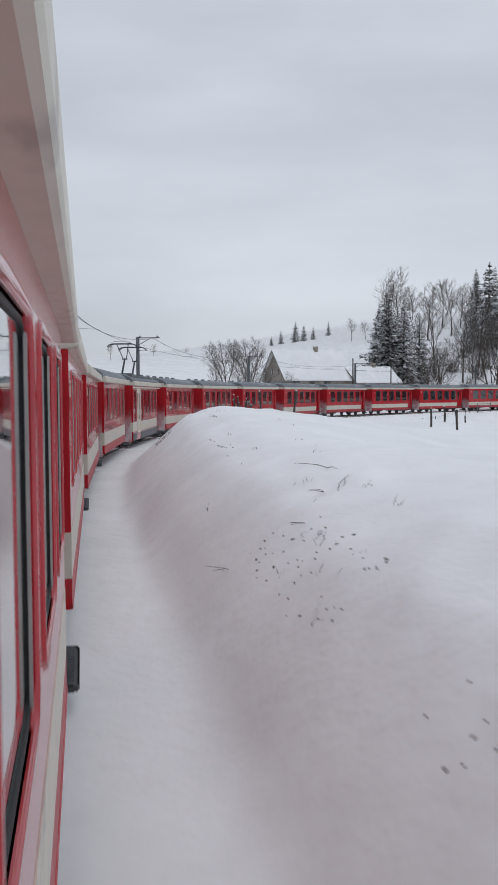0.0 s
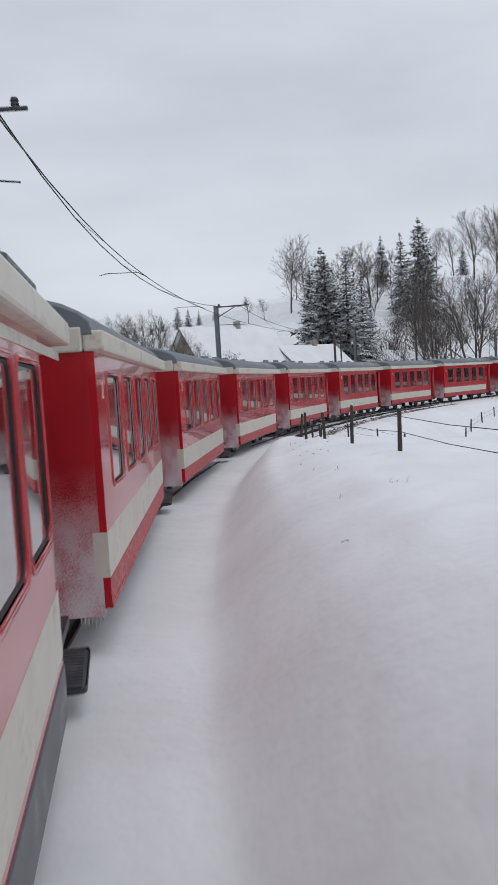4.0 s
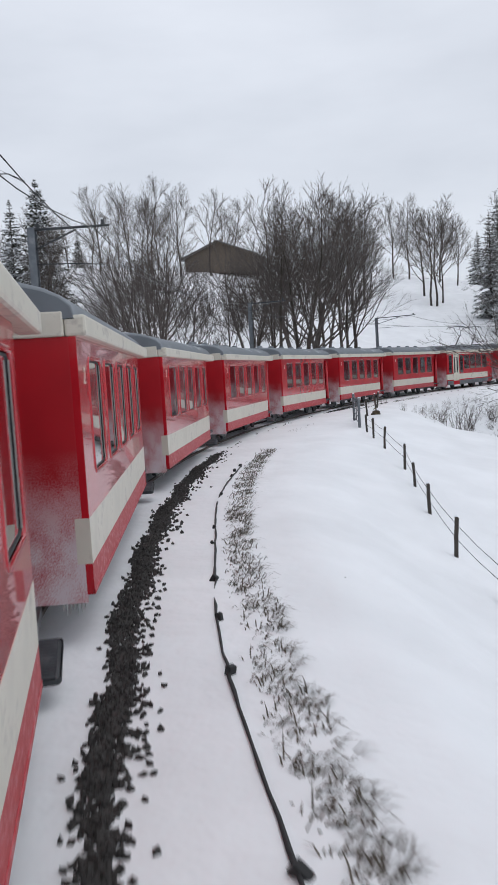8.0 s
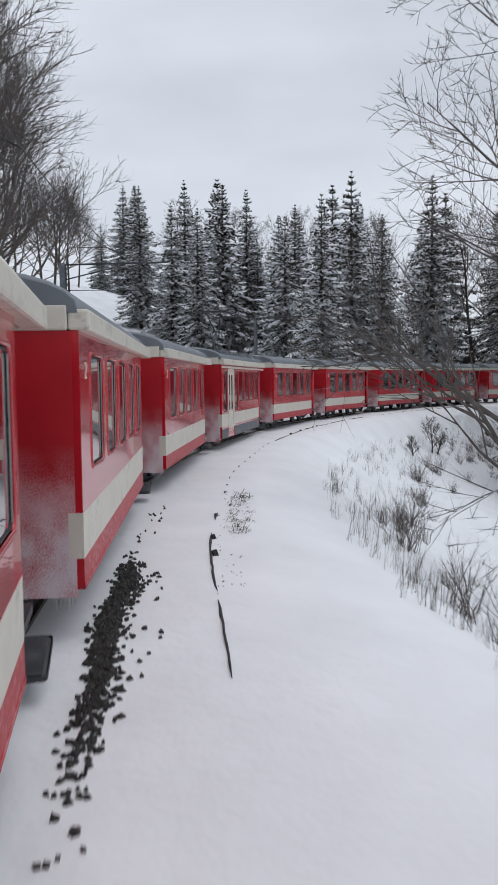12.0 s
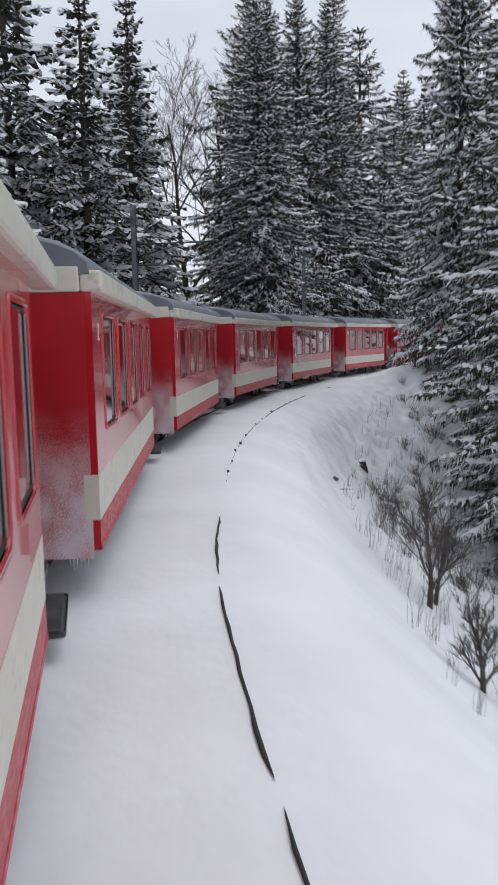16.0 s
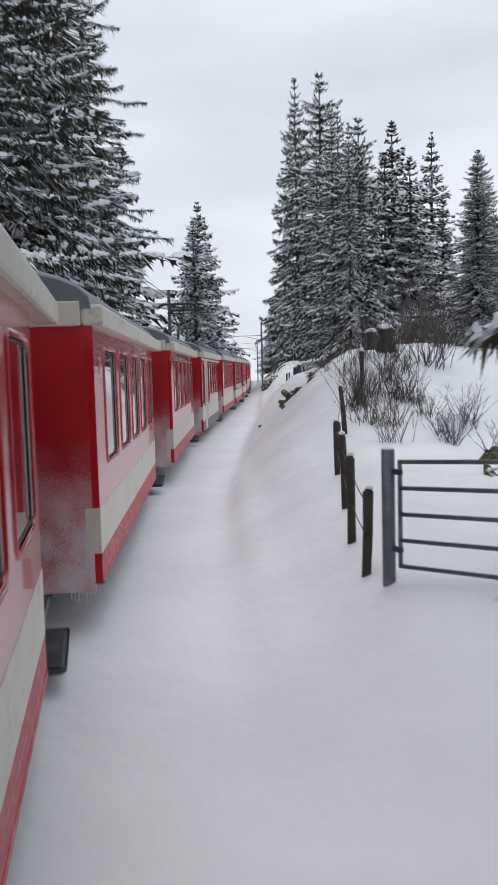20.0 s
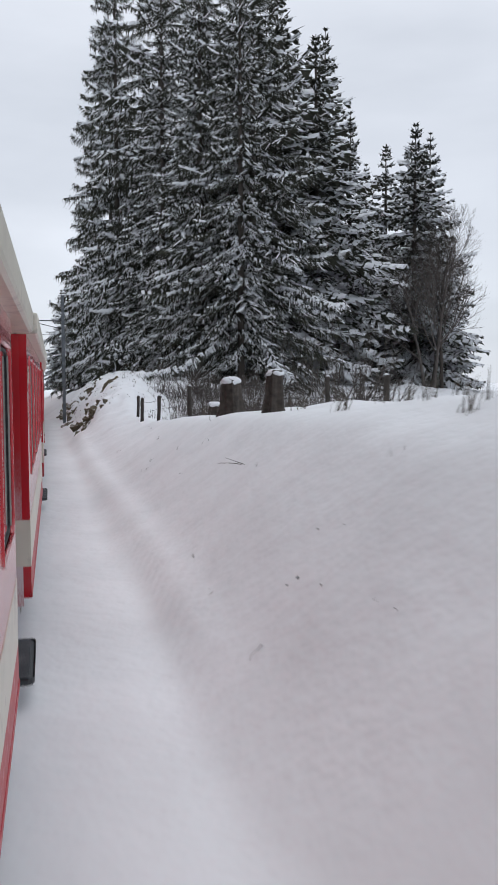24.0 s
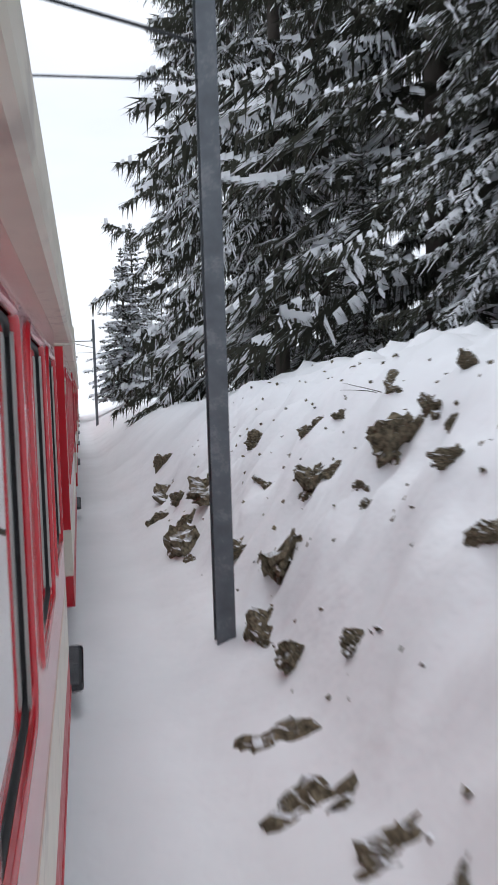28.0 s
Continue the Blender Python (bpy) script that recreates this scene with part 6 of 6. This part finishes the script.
def stump(t, d, h, r, seed):
    """A broken trunk: fluted sides, root toes spreading into the snow, a jagged rim and a cap of snow that hangs over it."""
    rnd = random.Random(seed)
    root = tagged(new("tree_stump"), "rotten tree stump with a thick cap of snow", "stump")
    root.matrix_basis = Matrix.LocRotScale(on_ground(t, d), lean(rnd, 0.05), None)
    n, toes, turn = 22, rnd.choice((4, 5)), rnd.random() * 6.28
    levels = ((-0.4, 1.45), (0.0, 1.28), (0.12, 1.12), (0.35, 1.02), (0.65, 0.95), (0.88, 0.92), (1.0, 0.86))
    rim = [rnd.uniform(-0.16, 0.05) for _ in range(n)]
    vs, fs = [], []
    for i, (u, w) in enumerate(levels):
        for k in range(n):
            a = 6.2832 * k / n
            flute = 1 + (0.1 + 0.22 * max(0.0, 0.35 - u)) * math.cos(toes * a + turn) + 0.05 * math.cos(3 * toes * a) + rnd.gauss(0, 0.03)
            z = u * h if u >= 0 else u
            vs.append((math.cos(a) * r * w * flute, math.sin(a) * r * w * flute, z + (rim[k] * h if i == 6 else rim[k] * h * 0.4 if i == 5 else 0)))
    for i in range(6):
        for k in range(n):
            fs.append((i * n + k, i * n + (k + 1) % n, (i + 1) * n + (k + 1) % n, (i + 1) * n + k))
    fs.append(tuple(range(6 * n, 7 * n)))
    wood = new("wood", mesh_from("wood", vs, fs, M_SOIL))
    wood.parent = root
    bm = bmesh.new()
    bmesh.ops.create_uvsphere(bm, u_segments=18, v_segments=10, radius=1)
    for v in bm.verts:
        a = math.atan2(v.co.y, v.co.x)
        out = math.hypot(v.co.x, v.co.y)
        v.co = Vector((v.co.x * r * 1.06, v.co.y * r * 1.02, h - 0.02 + v.co.z * r * 0.42 - (0.3 + 0.3 * math.cos(a * 3 + turn) + 0.2 * math.cos(a * 7)) * r * max(0.0, out - 0.6)))
    for f in bm.faces:
        f.smooth = True
    part("snow_cap", bm, M_BOUGH_SNOW, root)


for k, row in enumerate(((25.625, 3.55, 0.72, 0.22), (25.335, 3.65, 0.7, 0.15), (26.3, 4.6, 0.5, 0.2), (22.1, 4.7, 0.5, 0.16), (22.0, 4.9, 0.6, 0.18), (18.82, 3.75, 0.25, 0.12), (27.0, 4.6, 0.4, 0.16))):
    stump(*row, 200 + k)


# ---- buildings ----
def gable_house(name, label, cat, p, turn, length, width, eave, ridge, wall, roof_over, windows, annex=False, roof_mat=M_SNOW):
    """A house along x with its gables at both ends; windows: (side, along, low, width, height)."""
    root = tagged(new(name), label, cat)
    root.matrix_basis = pose(p.x, p.y, p.z, 0, 0, turn)
    w2 = width / 2
    bm = bmesh.new()
    prof = [(-w2, -1.0), (w2, -1.0), (w2, eave), (0, ridge), (-w2, eave)]
    a = [bm.verts.new((0, y, z)) for y, z in prof]
    b = [bm.verts.new((length, y, z)) for y, z in prof]
    bm.faces.new(a[::-1])
    bm.faces.new(b)
    for k in range(5):
        bm.faces.new((a[k], a[(k + 1) % 5], b[(k + 1) % 5], b[k]))
    part("wall", bm, wall, root)
    slope = (ridge - eave) / w2
    for sg in (-1, 1):
        bm = bmesh.new()
        e = w2 + roof_over
        lo = ridge - slope * e
        vs = [(-roof_over, 0, ridge + 0.05), (length + roof_over, 0, ridge + 0.05), (length + roof_over, sg * e, lo + 0.05), (-roof_over, sg * e, lo + 0.05)]
        top = [bm.verts.new((x, y, z + 0.22)) for x, y, z in vs]
        low = [bm.verts.new(v) for v in vs]
        bm.faces.new(top)
        bm.faces.new(low[::-1])
        for k in range(4):
            bm.faces.new((low[k], low[(k + 1) % 4], top[(k + 1) % 4], top[k]))
        roof = part("roof", bm, roof_mat, root, "roof slope under thick snow")
        bm = bmesh.new()
        for x in (-roof_over - 0.03, length + roof_over):
            q = [bm.verts.new(v) for v in ((x, 0, ridge + 0.06), (x + 0.03, 0, ridge + 0.06), (x + 0.03, sg * e, lo + 0.06), (x, sg * e, lo + 0.06), (x, 0, ridge - 0.16), (x + 0.03, 0, ridge - 0.16), (x + 0.03, sg * e, lo - 0.16), (x, sg * e, lo - 0.16))]
            for f in ((0, 1, 2, 3), (7, 6, 5, 4), (0, 3, 7, 4), (1, 5, 6, 2), (0, 4, 5, 1), (3, 2, 6, 7)):
                bm.faces.new([q[i] for i in f])
        part("verge_board", bm, M_BOARD, roof)
    for side, at, lowz, ww, hh in windows:
        bm, fr = bmesh.new(), bmesh.new()
        if side == "gable":
            box(fr, -0.06, 0.0, at - ww / 2 - 0.08, at + ww / 2 + 0.08, lowz - 0.08, lowz + hh + 0.08)
            box(bm, -0.075, -0.06, at - ww / 2, at + ww / 2, lowz, lowz + hh)
        else:
            sg = 1 if side == "left" else -1
            y = sg * w2
            box(fr, at - ww / 2 - 0.08, at + ww / 2 + 0.08, min(y, y + sg * 0.06), max(y, y + sg * 0.06), lowz - 0.08, lowz + hh + 0.08)
            box(bm, at - ww / 2, at + ww / 2, min(y + sg * 0.06, y + sg * 0.075), max(y + sg * 0.06, y + sg * 0.075), lowz, lowz + hh)
        win = part("window", fr, M_BOARD, root)
        part("pane", bm, M_GLASS, win)
    bm = bmesh.new()
    box(bm, length * 0.6, length * 0.6 + 0.7, -0.35, 0.35, ridge - 0.4, ridge + 0.9)
    part("chimney", bm, M_WALL, root)
    return root


hp = spot(11.8, -44.7)
hp.z = gz(hp.x, hp.y)
house = gable_house("farmhouse", "old plastered farmhouse with a steep snow-covered roof", "house", hp, 170, 13.0, 9.5, 2.6, 7.4, M_WALL, 0.6,
                    [("gable", -2.6, 0.9, 0.9, 1.1), ("gable", 0.2, 0.9, 0.9, 1.1), ("gable", 2.6, 0.9, 0.9, 1.1), ("gable", -1.2, 3.2, 0.7, 0.9), ("gable", 1.2, 3.2, 0.7, 0.9), ("gable", 0, 5.4, 0.5, 0.6),
                     ("right", 2.0, 0.9, 0.9, 1.1), ("right", 5.0, 0.9, 0.9, 1.1), ("right", 8.0, 0.8, 1.0, 1.6)])
sp = hp + Vector((math.cos(radians(170)) * 13.3 - math.sin(radians(170)) * -3.0, math.sin(radians(170)) * 13.3 + math.cos(radians(170)) * -3.0, 0))
sp.z = gz(sp.x, sp.y)
gable_house("barn_shed", "dark wooden shed with snow on its low roof", "shed", sp, 170, 8.0, 7.0, 2.2, 4.6, M_BOARD, 0.8, [("right", 2.0, 0.3, 1.6, 1.7), ("right", 5.0, 0.3, 1.6, 1.7)])
up = spot(18.4, -108)
up.z = gz(up.x, up.y)
gable_house("hillside_hut", "brown wooden hut among bare trees on the hill", "hut", up, 5, 9.0, 15.0, 2.6, 5.6, M_BOARD, 1.0, [("gable", -3.5, 1.0, 1.2, 1.0), ("gable", 0, 1.0, 1.2, 1.0), ("gable", 3.5, 1.0, 1.2, 1.0)], roof_mat=M_ROOF)
for k, (t, d, w) in enumerate(((10.9, -38, 4.0), (11.0, -41, 2.0))):
    p = on_ground(t, d)
    root = tagged(new("log_pile"), "low stack of logs under snow", "log pile")
    root.matrix_basis = pose(p.x, p.y, p.z, 0, 0, 30)
    for r in range(3):
        for c in range(5 - r):
            bm = bmesh.new()
            tube(bm, [(-w / 2, (c - 2 + r * 0.5) * 0.3, 0.15 + r * 0.26), (w / 2, (c - 2 + r * 0.5) * 0.3, 0.15 + r * 0.26)], 0.14, 8)
            part("log", bm, M_BARK, root)
